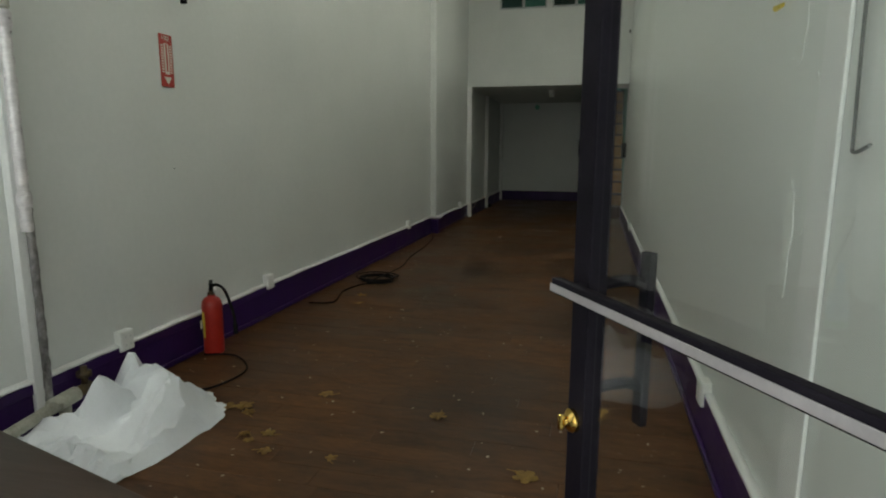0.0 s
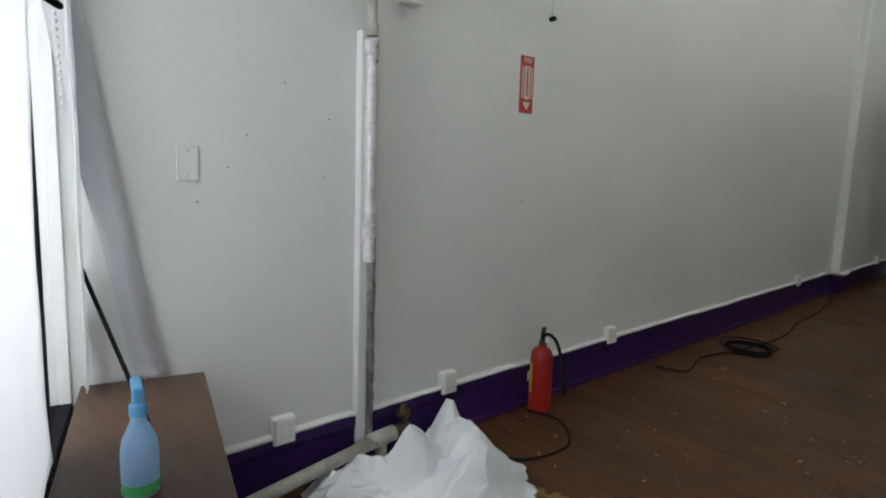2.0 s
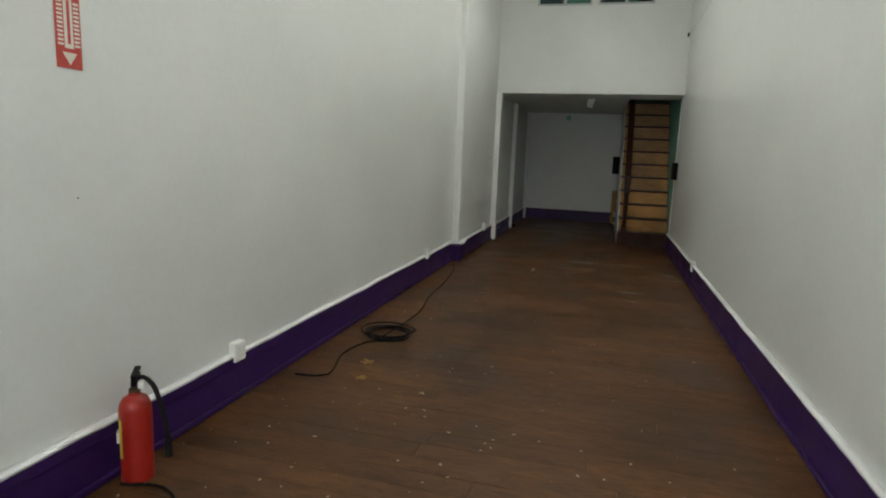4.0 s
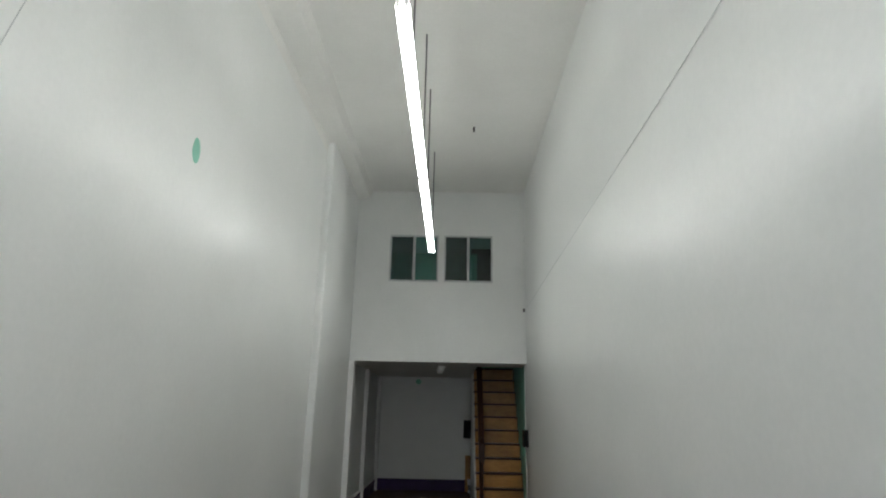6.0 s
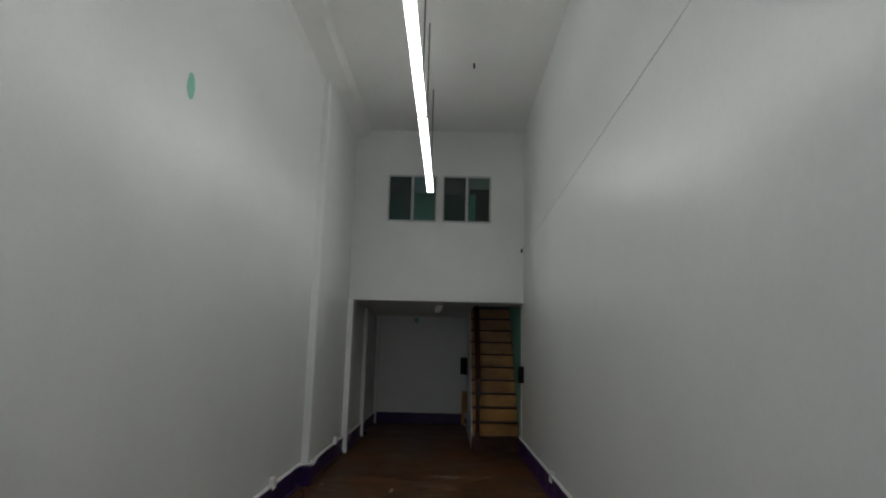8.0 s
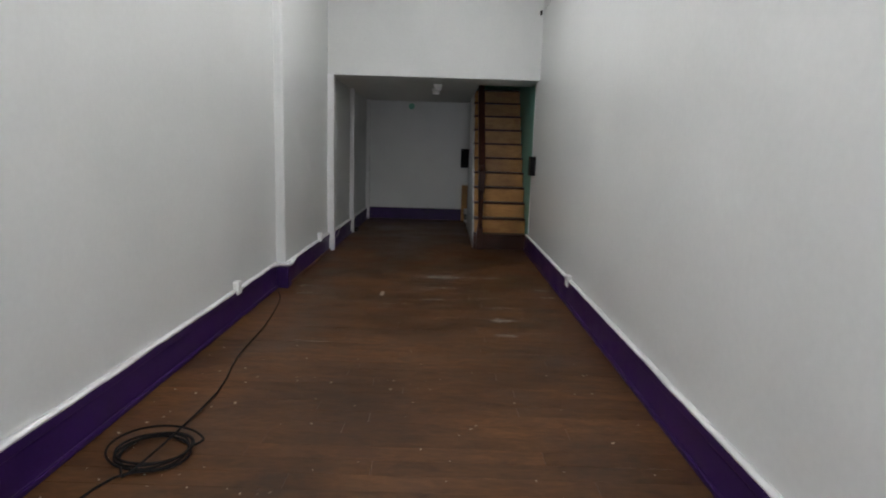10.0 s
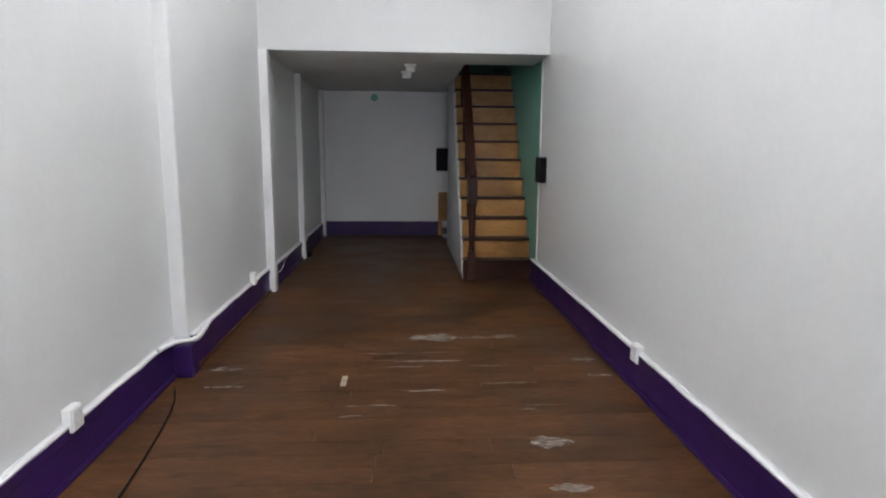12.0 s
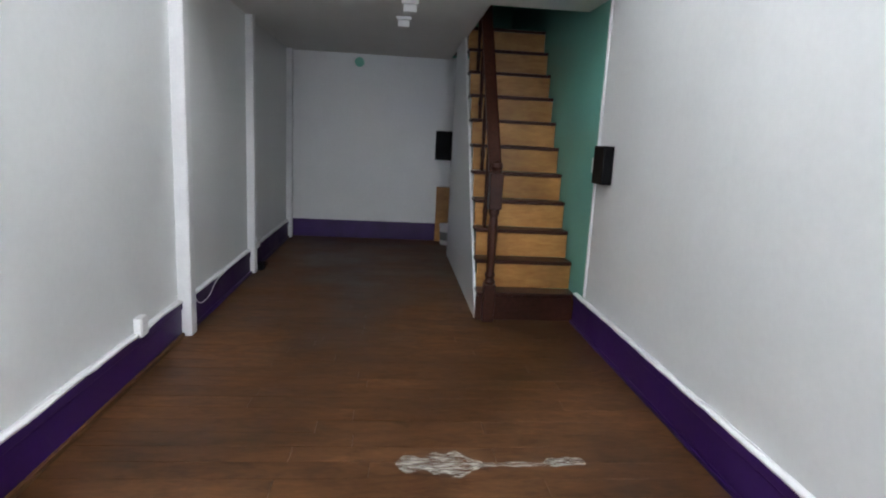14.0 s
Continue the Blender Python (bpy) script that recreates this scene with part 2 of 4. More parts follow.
def rod(bm, a, b, r0, r1=None, sides=16, caps=True):
    a, b = Vector(a), Vector(b)
    turn = (b - a).to_track_quat("Z", "Y").to_matrix().to_4x4()
    bmesh.ops.create_cone(bm, cap_ends=caps, segments=sides, radius1=r0, radius2=r0 if r1 is None else r1, depth=(b - a).length, matrix=Matrix.Translation((a + b) / 2) @ turn)
    return bm


def lathe(bm, profile, sides=24, m=None):
    """Turns (radius, height) pairs round the z axis."""
    rings = [[bm.verts.new((r * math.cos(k * math.tau / sides), r * math.sin(k * math.tau / sides), z)) for k in range(sides)] for r, z in profile]
    for a, b in zip(rings, rings[1:]):
        for k in range(sides):
            bm.faces.new((a[k], a[(k + 1) % sides], b[(k + 1) % sides], b[k]))
    bm.faces.new(rings[-1]), bm.faces.new(rings[0][::-1])
    if m is not None:
        bmesh.ops.transform(bm, verts=[v for r in rings for v in r], matrix=m)
    return bm


def tube(bm, pts, r, sides=8):
    """A round cord through the points."""
    pts = [Vector(p) for p in pts]
    rings = []
    for i, p in enumerate(pts):
        d = (pts[min(i + 1, len(pts) - 1)] - pts[max(i - 1, 0)]).normalized()
        u = d.cross(Vector((0.13, 0.21, 0.97))).normalized()
        w = d.cross(u)
        rings.append([bm.verts.new(p + r * (math.cos(k * math.tau / sides) * u + math.sin(k * math.tau / sides) * w)) for k in range(sides)])
    for a, b in zip(rings, rings[1:]):
        for k in range(sides):
            bm.faces.new((a[k], a[(k + 1) % sides], b[(k + 1) % sides], b[k]))
    bm.faces.new(rings[0][::-1]), bm.faces.new(rings[-1])
    return bm


def curve_pts(pts, n=8):
    """Catmull-Rom points through a few guides."""
    pts = [Vector(p) for p in pts]
    out = []
    for i in range(len(pts) - 1):
        p0, p1, p2, p3 = pts[max(i - 1, 0)], pts[i], pts[i + 1], pts[min(i + 2, len(pts) - 1)]
        for k in range(n):
            t = k / n
            out.append(0.5 * (2 * p1 + (p2 - p0) * t + (2 * p0 - 5 * p1 + 4 * p2 - p3) * t * t + (3 * p1 - p0 - 3 * p2 + p3) * t ** 3))
    return out + [pts[-1]]


def part(name, bm, material, parent=None, label="", smooth=False):
    bmesh.ops.recalc_face_normals(bm, faces=bm.faces)
    me = bpy.data.meshes.new(name)
    bm.to_mesh(me)
    bm.free()
    me.materials.append(material)
    if smooth:
        for p in me.polygons:
            p.use_smooth = True
    ob = new(name, me)
    if parent is not None:
        ob.parent = parent
        ob.matrix_parent_inverse = parent.matrix_basis.inverted()
    if label:
        ob["label"] = label
    return ob


def smooth_by_angle(ob, angle=0.6):
    ob.data.polygons.foreach_set("use_smooth", [True] * len(ob.data.polygons))
    ob.data.set_sharp_from_angle(angle=angle)
    return ob


def setting(name, bm, material, label, category, parent=None):
    return tagged(part(name, bm, material, parent), label, category, kind="structure")


def thing(name, at, label, category, group="", rz=0.0, tilt=(0, 0)):
    e = new(name)
    e.empty_display_size = 0.1
    e.matrix_basis = pose(*at, tilt[0], tilt[1], rz)
    return tagged(e, label, category, group)


def lpart(name, bm, material, parent, label="", smooth=False):
    """A part given in its thing's own axes."""
    ob = part(name, bm, material, None, label)
    ob.parent = parent
    if smooth:
        smooth_by_angle(ob)
    return ob


# ---- the setting ----
setting("floor", boxm(-0.2, -0.1, -0.12, RIGHT + 0.2, BACK_Y + 0.2, -0.022), SUBFLOOR, "worn brown wooden floorboards laid across the long room", "floor")

bm = boxm(-0.2, -0.6, -0.12, 0, STEP_Y, CEIL + 0.1)
setting("wall_west", bm, WALL, "long white painted wall with a soft sheen", "wall")
bm = boxm(-0.2, STEP_Y, -0.12, STEP_X, OPEN_Y + 0.02, CEIL + 0.1, bevel=0.022)
setting("wall_west_step", bm, WALL, "white wall stretch that steps forward into the room", "wall")
bm = boxm(-0.2, OPEN_Y + 0.02, -0.12, STEP_X + 0.01, BACK_Y + 0.2, SOFFIT + 0.05)
setting("wall_west_back", bm, WALL, "grey-white painted wall of the low back room", "wall")
bm = boxm(RIGHT, -0.6, -0.12, RIGHT + 0.2, 11.16, CEIL + 0.1)
setting("wall_east", bm, WALL, "long white painted wall facing the extinguisher side", "wall")
bm = boxm(RIGHT, 11.16, -0.12, RIGHT + 0.2, BACK_Y + 0.2, CEIL + 0.1)
setting("wall_east_stair", bm, TEAL, "teal painted wall beside the stairs", "wall")
bm = boxm(-0.2, BACK_Y, -0.12, RIGHT + 0.2, BACK_Y + 0.2, SOFFIT + 0.02)
setting("wall_north_lower", bm, WALL, "plain greyish white back wall", "wall")
bm = boxm(-0.2, BACK_Y, SOFFIT + 0.02, RIGHT + 0.2, BACK_Y + 0.2, CEIL + 0.1)
setting("wall_north_upper", bm, TEAL, "teal back wall of the unlit upper room", "wall")

# wall above the low opening, with two window openings
WIN = ((0.66, 1.49), (1.58, 2.40))
WZ0, WZ1 = 3.72, 4.53
bm = bmesh.new()
xs = [STEP_X, WIN[0][0], WIN[0][1], WIN[1][0], WIN[1][1], RIGHT]
box(bm, xs[0], OPEN_Y, SOFFIT, xs[5], OPEN_Y + 0.14, WZ0)
box(bm, xs[0], OPEN_Y, WZ1, xs[5], OPEN_Y + 0.14, CEIL)
for k in (0, 2, 4):
    box(bm, xs[k], OPEN_Y, WZ0, xs[k + 1], OPEN_Y + 0.14, WZ1)
setting("wall_mezzanine", bm, WALL, "white wall over the low opening, with two windows", "wall")

bm = boxm(-0.2, -0.6, CEIL, RIGHT + 0.2, BACK_Y + 0.2, CEIL + 0.15)
setting("ceiling", bm, CEILING, "high off-white plaster ceiling", "ceiling")
bm = bmesh.new()
lo = [bm.verts.new(p) for p in ((0, -0.2, CEIL), (0.33, -0.2, CEIL), (0.27, -0.2, 5.21), (0.02, -0.2, 5.13), (0, -0.2, 5.0))]
hi = [bm.verts.new((v.co.x, OPEN_Y, v.co.z)) for v in lo]
for k in range(5):
    bm.faces.new((lo[k], lo[(k + 1) % 5], hi[(k + 1) % 5], hi[k]))
bm.faces.new(lo), bm.faces.new(hi[::-1])
setting("ceiling_cove", bm, CEILING, "sloped plaster casing along the ceiling edge", "cove")
# low ceiling, open over the stairs
bm = boxm(STEP_X, OPEN_Y + 0.14, SOFFIT, 2.17, BACK_Y, SOFFIT + 0.22)
box(bm, 2.17, OPEN_Y + 0.14, SOFFIT, RIGHT, 11.66, SOFFIT + 0.22)
setting("ceiling_low", bm, CEILING, "low white ceiling of the back room with a stair opening", "ceiling")

# walls and lid added above the low ceiling to keep the stair head in shade
bm = boxm(2.07, 11.57, SOFFIT + 0.222, 2.168, BACK_Y - 0.002, 4.4)
setting("wall_stairwell_west", bm, TEAL, "added teal wall keeping the head of the stairs in shade", "wall")
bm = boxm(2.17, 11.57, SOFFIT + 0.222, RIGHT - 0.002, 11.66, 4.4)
setting("wall_stairwell_south", bm, STAIRSHADE, "added near-black wall shading the stair opening", "wall")
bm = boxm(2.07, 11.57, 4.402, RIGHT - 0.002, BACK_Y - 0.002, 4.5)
setting("ceiling_stairwell", bm, STAIRSHADE, "added near-black lid shading the stairs", "ceiling")

# door posts along the back-room wall
for k, (y, x1, w) in enumerate(((OPEN_Y - 0.04, 0.175, 0.11), (12.66, 0.17, 0.10), (14.72, 0.17, 0.08))):
    bm = boxm(STEP_X - 0.02, y, 0.0, x1, y + w, SOFFIT - 0.002, bevel=0.012)
    setting("post_%d" % (k + 1), bm, TRIM, "white boxed post standing against the wall", "post")


def wavy_strip(y0, y1, x, side, z, amp, seed):
    """Uneven bead of white paint on top of the skirting."""
    bm = bmesh.new()
    n = int((y1 - y0) / 0.05) + 1
    rows = []
    for k in range(n + 1):
        y = y0 + (y1 - y0) * k / n
        j = amp * noise.noise((y * 3.1, seed, 0)) + 0.5 * amp * noise.noise((y * 11, seed, 4))
        rows.append([bm.verts.new((x + side * dx, y, z + dz + j)) for dx, dz in ((0, -0.004), (0.031, -0.004), (0.031, 0.008), (0.014, 0.013), (0, 0.015))])
    for a, b in zip(rows, rows[1:]):
        for i in range(5):
            bm.faces.new((a[i], a[(i + 1) % 5], b[(i + 1) % 5], b[i]))
    bm.faces.new(rows[0]), bm.faces.new(rows[-1][::-1])
    return bm


def skirting(name, y0, y1, x, side, z=0.238, shoe=None):
    """Purple skirting on a wall along y: face board and a quarter-round shoe."""
    def s(a, b):
        return (x + min(side * a, side * b), x + max(side * a, side * b))
    a, b = s(0, 0.022)
    root = setting(name, boxm(a, y0, 0, b, y1, z, bevel=0.004), PURPLE, "purple painted skirting board with white paint bead", "baseboard")
    a, b = s(0.022, 0.042)
    part("shoe_moulding", boxm(a, y0, 0, b, y1, 0.03, bevel=0.008), shoe or PURPLE, root)
    a, b = s(0.022, 0.030)
    part("cap_moulding", boxm(a, y0, z - 0.05, b, y1, z, bevel=0.006), PURPLE, root)
    part("paint_bead", wavy_strip(y0, y1, x, side, z + 0.003, 0.008, y0 * 3 + x), TRIM, root, "wavy white paint bead", True)


skirting("baseboard_1", 1.25, STEP_Y - 0.02, 0, 1)
skirting("baseboard_2", STEP_Y + 0.03, OPEN_Y - 0.04, STEP_X, 1, shoe=FLOOR)
skirting("baseboard_3", OPEN_Y + 0.06, 12.66, STEP_X + 0.01, 1, 0.225)
skirting("baseboard_4", 12.76, 14.72, STEP_X + 0.01, 1, 0.225)
skirting("baseboard_5", 0.3, 11.33, RIGHT, -1, 0.235)
bm = boxm(STEP_X + 0.03, BACK_Y - 0.022, 0, 2.15, BACK_Y, 0.235, bevel=0.004)
root = setting("baseboard_6", bm, PURPLE, "dark purple skirting on the back wall", "baseboard")
part("paint_bead", boxm(STEP_X + 0.03, BACK_Y - 0.024, 0.237, 2.15, BACK_Y - 0.001, 0.25, bevel=0.004), TRIM, root, "thin white paint bead")
# boxed skirting jog round the wall's step
bm = boxm(-0.01, STEP_Y - 0.10, 0, STEP_X + 0.055, STEP_Y + 0.028, 0.215, bevel=0.012)
root = setting("baseboard_7", bm, PURPLE, "purple skirting block boxed round the wall step", "baseboard")
bm = bmesh.new()
tube(bm, curve_pts([(0.035, STEP_Y - 0.32, 0.265), (0.06, STEP_Y - 0.12, 0.25), (STEP_X + 0.05, STEP_Y - 0.02, 0.235), (STEP_X + 0.05, STEP_Y + 0.12, 0.235), (STEP_X + 0.035, STEP_Y + 0.30, 0.255)]), 0.017)
part("plaster_lip", bm, TRIM, root, "rough white plaster lip", True)

# mezzanine windows
def sash_window(k, x0, x1):
    root = setting("window_%d" % k, boxm(x0 + 0.002, OPEN_Y - 0.012, WZ0 + 0.002, x0 + 0.028, OPEN_Y + 0.08, WZ1 - 0.002, bevel=0.003), GREY, "sliding window with grey aluminium frame and dark panes", "window")
    mid = (x0 + x1) / 2
    for a, b, c, d in ((x1 - 0.028, x1 - 0.002, WZ0 + 0.002, WZ1 - 0.002), (x0 + 0.028, x1 - 0.028, WZ0 + 0.002, WZ0 + 0.028), (x0 + 0.028, x1 - 0.028, WZ1 - 0.028, WZ1 - 0.002), (mid - 0.02, mid + 0.02, WZ0 + 0.028, WZ1 - 0.028)):
        part("window_frame", boxm(a, OPEN_Y - 0.010, c, b, OPEN_Y + 0.078, d, bevel=0.003), GREY, root)
    for a, b, y, tint in ((x0 + 0.028, mid - 0.02, 0.03, DARKPANE), (mid + 0.02, x1 - 0.028, 0.05, TINT)):
        part("pane", boxm(a, OPEN_Y + y, WZ0 + 0.028, b, OPEN_Y + y + 0.005, WZ1 - 0.028), tint, root, "glass pane darkened for the unlit room behind")


sash_window(1, *WIN[0])
sash_window(2, *WIN[1])

# ---- shop front ----
def front_y(x):
    return 0.84 - 0.27 * x


A = math.degrees(math.atan2(-0.27, 1.0))
W = pose(0, 0.84, 0, 0, 0, A)           # axes along the slanted show window
L = 1.75
bm = boxm(0, -0.10, -0.12, L, 0.0, 0.50, m=W)
box(bm, 0, -0.10, 2.55, L, 0.0, CEIL, m=W)
setting("wall_south", bm, WALL, "shop front wall under and over the show window", "wall")
bm = boxm(-0.2, -0.62, 2.45, RIGHT + 0.2, -0.5, CEIL + 0.1)
box(bm, 1.66, 0.15, 2.12, RIGHT, 0.27, CEIL)
box(bm, 2.885, 0.15, 0, RIGHT, 0.27, 2.12)
setting("wall_south_door", bm, WALL, "shop front wall round the entrance door", "wall")
root = setting("window_3", boxm(0.0, -0.09, 0.50, L, -0.02, 0.55, bevel=0.004, m=W), DOORMETAL, "shop show window in dark metal frame, covered inside", "window")
part("mullion", boxm(0.517, -0.050, 0.55, 0.535, -0.006, 2.50, bevel=0.003, m=W), DOORMETAL, root)
part("side_bead", boxm(0.0, -0.09, 0.55, 0.02, -0.02, 2.50, bevel=0.004, m=W), TRIM, root, "white painted bead")
for a, b, c, d in ((L - 0.06, L, 0.55, 2.50), (0, L, 2.50, 2.55)):
    part("window_frame", boxm(a, -0.09, c, b, -0.02, d, bevel=0.004, m=W), DOORMETAL, root)
for a, b in ((0.02, 0.51), (0.54, L - 0.06)):
    ob = part("pane", boxm(a, -0.06, 0.55, b, -0.052, 2.50, m=W), GLASS, root)
    ob.visible_shadow = False


def drape(name, a, b, z0, z1, off, seed, label, slant=0.0, tear=False, ripple=0.4):
    bm = bmesh.new()
    nx, nz = 40, 50
    grid = []
    for j in range(nz + 1):
        v = j / nz
        row = []
        for i in range(nx + 1):
            u = i / nx
            x = a + (b - a) * u + slant * (1 - v) * (1 - u)
            if tear:
                x += 0.09 * (1 - u) * noise.noise((seed, v * 6, 1.7)) 
            y = off + ripple * (0.014 * math.sin(u * 9 + 2 * noise.noise((u * 3, v * 1.5, seed))) + 0.03 * noise.noise((u * 4, v * 3, seed)) + 0.012 * noise.noise((u * 14, v * 9, seed)))
            row.append(bm.verts.new((x, y, z0 + (z1 - z0) * v)))
        grid.append(row)
    for j in range(nz):
        for i in range(nx):
            bm.faces.new((grid[j][i], grid[j][i + 1], grid[j + 1][i + 1], grid[j + 1][i]))
    bmesh.ops.solidify(bm, geom=bm.faces[:], thickness=0.002)
    bmesh.ops.transform(bm, verts=bm.verts[:], matrix=W)
    ob = part(name, bm, CURTAIN, None, "", True)
    return tagged(ob, label, "curtain")


drape("window_sheet", 0.542, L + 0.01, 0.604, 2.75, -0.004, 2.0, "thin white cloth sheet hung across the bright show window")
drape("window_sheet", 0.0, 0.14, 0.62, 2.60, 0.03, 7.0, "torn white cloth strip hanging beside the window gap", 0.0, True)

# loose cloth edge falling along the wall onto the bench
bm = bmesh.new()
rows = []
for j in range(41):
    v = j / 40
    rows.append([bm.verts.new((0.02 + 0.03 * math.sin(3.1 * u) + 0.012 * noise.noise((u * 3, v * 5, 2)), 0.70 + 0.30 * v ** 1.3 + 0.10 * u + 0.012 * noise.noise((u, v * 7, 5)), 2.55 - 1.945 * v)) for u in [i / 8 for i in range(9)]])
for p, q in zip(rows, rows[1:]):
    for i in range(8):
        bm.faces.new((p[i], p[i + 1], q[i + 1], q[i]))
bmesh.ops.solidify(bm, geom=bm.faces[:], thickness=0.002)
tagged(part("window_sheet", bm, CURTAIN, None, "", True), "loose white cloth edge falling along the wall to the bench", "curtain")

# bench in front of the show window
bench = thing("display_bench", (0, 0.84, 0), "dark brown wooden bench board under the covered window", "bench", rz=A)
for k in range(2):
    lpart("plank", boxm(0.005, 0.005 + k * 0.185, 0.565, 1.60, 0.185 + k * 0.185, 0.60, bevel=0.004), BENCH, bench)
lpart("front_board", boxm(0.01, 0.345, 0.0, 1.595, 0.365, 0.563, bevel=0.003), BENCH, bench)
lpart("end_board", boxm(1.575, 0.01, 0.0, 1.595, 0.344, 0.563, bevel=0.003), BENCH, bench)

# outside
setting("pavement", boxm(-3, -3.0, -0.14, 7, -0.10, -0.02), CONCRETE, "grey concrete pavement outside the shop", "pavement")
setting("ground", boxm(-60, -80, -0.35, 60, -3.0, -0.16), ASPHALT, "grey asphalt street outside", "ground")

# ---- entrance door, swung open ----
HX, HY = 2.872, 0.318
DA = math.degrees(math.atan2(0.85, -0.53))
door = thing("entrance_door", (HX, HY, 0.0), "open glass shop door in dark bronze metal frame", "door", rz=DA)
DW = 0.90
lpart("hinge_stile", boxm(0, -0.022, 0.012, 0.06, 0.022, 2.10, bevel=0.004), DOORMETAL, door)
lpart("lock_stile", boxm(DW - 0.060, -0.022, 0.012, DW, 0.022, 2.10, bevel=0.004), DOORMETAL, door)
lpart("bottom_rail", boxm(0.06, -0.02, 0.012, DW - 0.060, 0.02, 0.22, bevel=0.004), DOORMETAL, door)
lpart("top_rail", boxm(0.06, -0.02, 2.02, DW - 0.060, 0.02, 2.10, bevel=0.004), DOORMETAL, door)
lpart("pane", boxm(0.045, -0.004, 0.20, DW - 0.045, 0.004, 2.04), GLASS, door, "clear glass pane").visible_shadow = False
bar = lpart("push_bar", boxm(0.02, 0.040, 1.000, DW + 0.014, 0.062, 1.030, bevel=0.004), DOORMETAL, door, "dark push bar with a pale metal face")
lpart("face_strip", boxm(0.02, 0.063, 1.005, DW + 0.012, 0.066, 1.020, bevel=0.001), ALU, bar, "pale brushed metal strip")
for x in (0.05, DW - 0.05):
    lpart("bar_bracket", boxm(x - 0.02, 0.022, 1.003, x + 0.02, 0.041, 1.027, bevel=0.003), DOORMETAL, door)
bm = bmesh.new()
lathe(bm, [(0.024, 0.0), (0.024, 0.008), (0.019, 0.014), (0.010, 0.018), (0.010, 0.024)], 24, Matrix.Translation((DW - 0.024, 0.022, 0.742)) @ pose(0, 0, 0, -90))
box(bm, DW - 0.029, 0.044, 0.727, DW - 0.019, 0.056, 0.757, bevel=0.002)
lpart("thumb_lock", bm, BRASS, door, "polished brass thumb lock", True)
# pull handle on the street side
bm = boxm(DW - 0.055, -0.135, 0.72, DW - 0.025, -0.117, 1.08, bevel=0.004)
for z in (0.81, 1.02):
    tube(bm, curve_pts([(DW - 0.035, -0.022, z), (DW - 0.046, -0.06, z + 0.008), (DW - 0.042, -0.095, z + 0.004), (DW - 0.038, -0.122, z - 0.010)]), 0.012)
lpart("pull_handle", bm, DOORMETAL, door, "dark curved pull handle")
# door frame
root = setting("door_1", boxm(2.832, 0.15, 0, 2.884, 0.268, 2.12, bevel=0.004), DOORMETAL, "dark metal frame of the entrance", "door frame")
part("jamb", boxm(1.60, 0.15, 0, 1.658, 0.268, 2.12, bevel=0.004), DOORMETAL, root)
part("head", boxm(1.66, 0.15, 2.106, 2.832, 0.268, 2.155, bevel=0.004), DOORMETAL, root)

# ---- hanging fluorescent lights ----
LX, LZ = 1.425, 3.85


def strip_light(y0, y1):
    f = thing("fluorescent_strip_light", (LX, y0, LZ), "white twin-tube fluorescent strip light, lit, hung on rods", "ceiling light", "hanging strip lights")
    n = y1 - y0
    bm = bmesh.new()
    prof = [(-0.024, 0.05), (-0.016, 0.10), (0.016, 0.10), (0.024, 0.05)]
    a = [bm.verts.new((x, 0.0, z)) for x, z in prof]
    b = [bm.verts.new((x, n - 0.01, z)) for x, z in prof]
    for k in range(4):
        bm.faces.new((a[k], a[(k + 1) % 4], b[(k + 1) % 4], b[k]))
    bm.faces.new(a), bm.faces.new(b[::-1])
    lpart("housing", bm, TRIM, f)
    for x in (-0.024, 0.024):
        lpart("tube", rod(bmesh.new(), (x, 0.05, 0.02), (x, n - 0.06, 0.02), 0.018, sides=12), TUBE, f, "glowing fluorescent tube", True)
        for y in (0.035, n - 0.045):
            lpart("lamp_holder", boxm(x - 0.012, y - 0.012, 0.0, x + 0.012, y + 0.012, 0.056, bevel=0.003), PLASTIC, f)
    for y in (0.75, n - 0.30):
        lpart("rod", rod(bmesh.new(), (0.012, y, 0.10), (0.012, y, CEIL - LZ), 0.008, sides=8), CABLE, f, "thin dark hanging rod")
    return f


for y0, y1 in ((1.48, 4.12), (4.12, 6.76), (6.76, 9.55)):
    strip_light(y0, y1)

# ---- stairs ----
RISE, RUN, SY = 0.2255, 0.165, 11.35
SX0, SX1 = 2.172, RIGHT - 0.004
stairs = thing("staircase", (0, 0, 0), "steep wooden stairs with yellow plywood risers and dark treads", "stairs")
N = 11
for k in range(N):
    y, z = SY + k * RUN, k * RISE
    part("riser", boxm(SX0, y + 0.022, z if k else 0.0, SX1, y + 0.038, z + RISE - 0.03, bevel=0.002), YELLOW if k else STAIN, stairs, "" if k else "dark stained bottom riser")
    part("tread", boxm(SX0 - 0.012, y, z + RISE - 0.03, SX1, y + RUN + 0.02, z + RISE, bevel=0.008), STAIN, stairs)
part("landing", boxm(SX0, SY + N * RUN + 0.02, N * RISE - 0.03, SX1, BACK_Y - 0.004, N * RISE, bevel=0.004), STAIN, stairs, "dark unlit landing boards")
bm = bmesh.new()
a = [bm.verts.new((2.150, y, z)) for y, z in [(SY + 0.042, 0.0), (SY + 0.042, 0.02), (SY + 0.042 + SOFFIT * RUN / RISE, SOFFIT - 0.003), (13.95, SOFFIT - 0.003), (13.95, 0.0)]]
b = [bm.verts.new((2.171, v.co.y, v.co.z)) for v in a]
for k in range(5):
    bm.faces.new((a[k], a[(k + 1) % 5], b[(k + 1) % 5], b[k]))
bm.faces.new(a), bm.faces.new(b[::-1])
setting("wall_stair_side", bm, WALL, "white panel wall closing the side of the stairs", "wall")
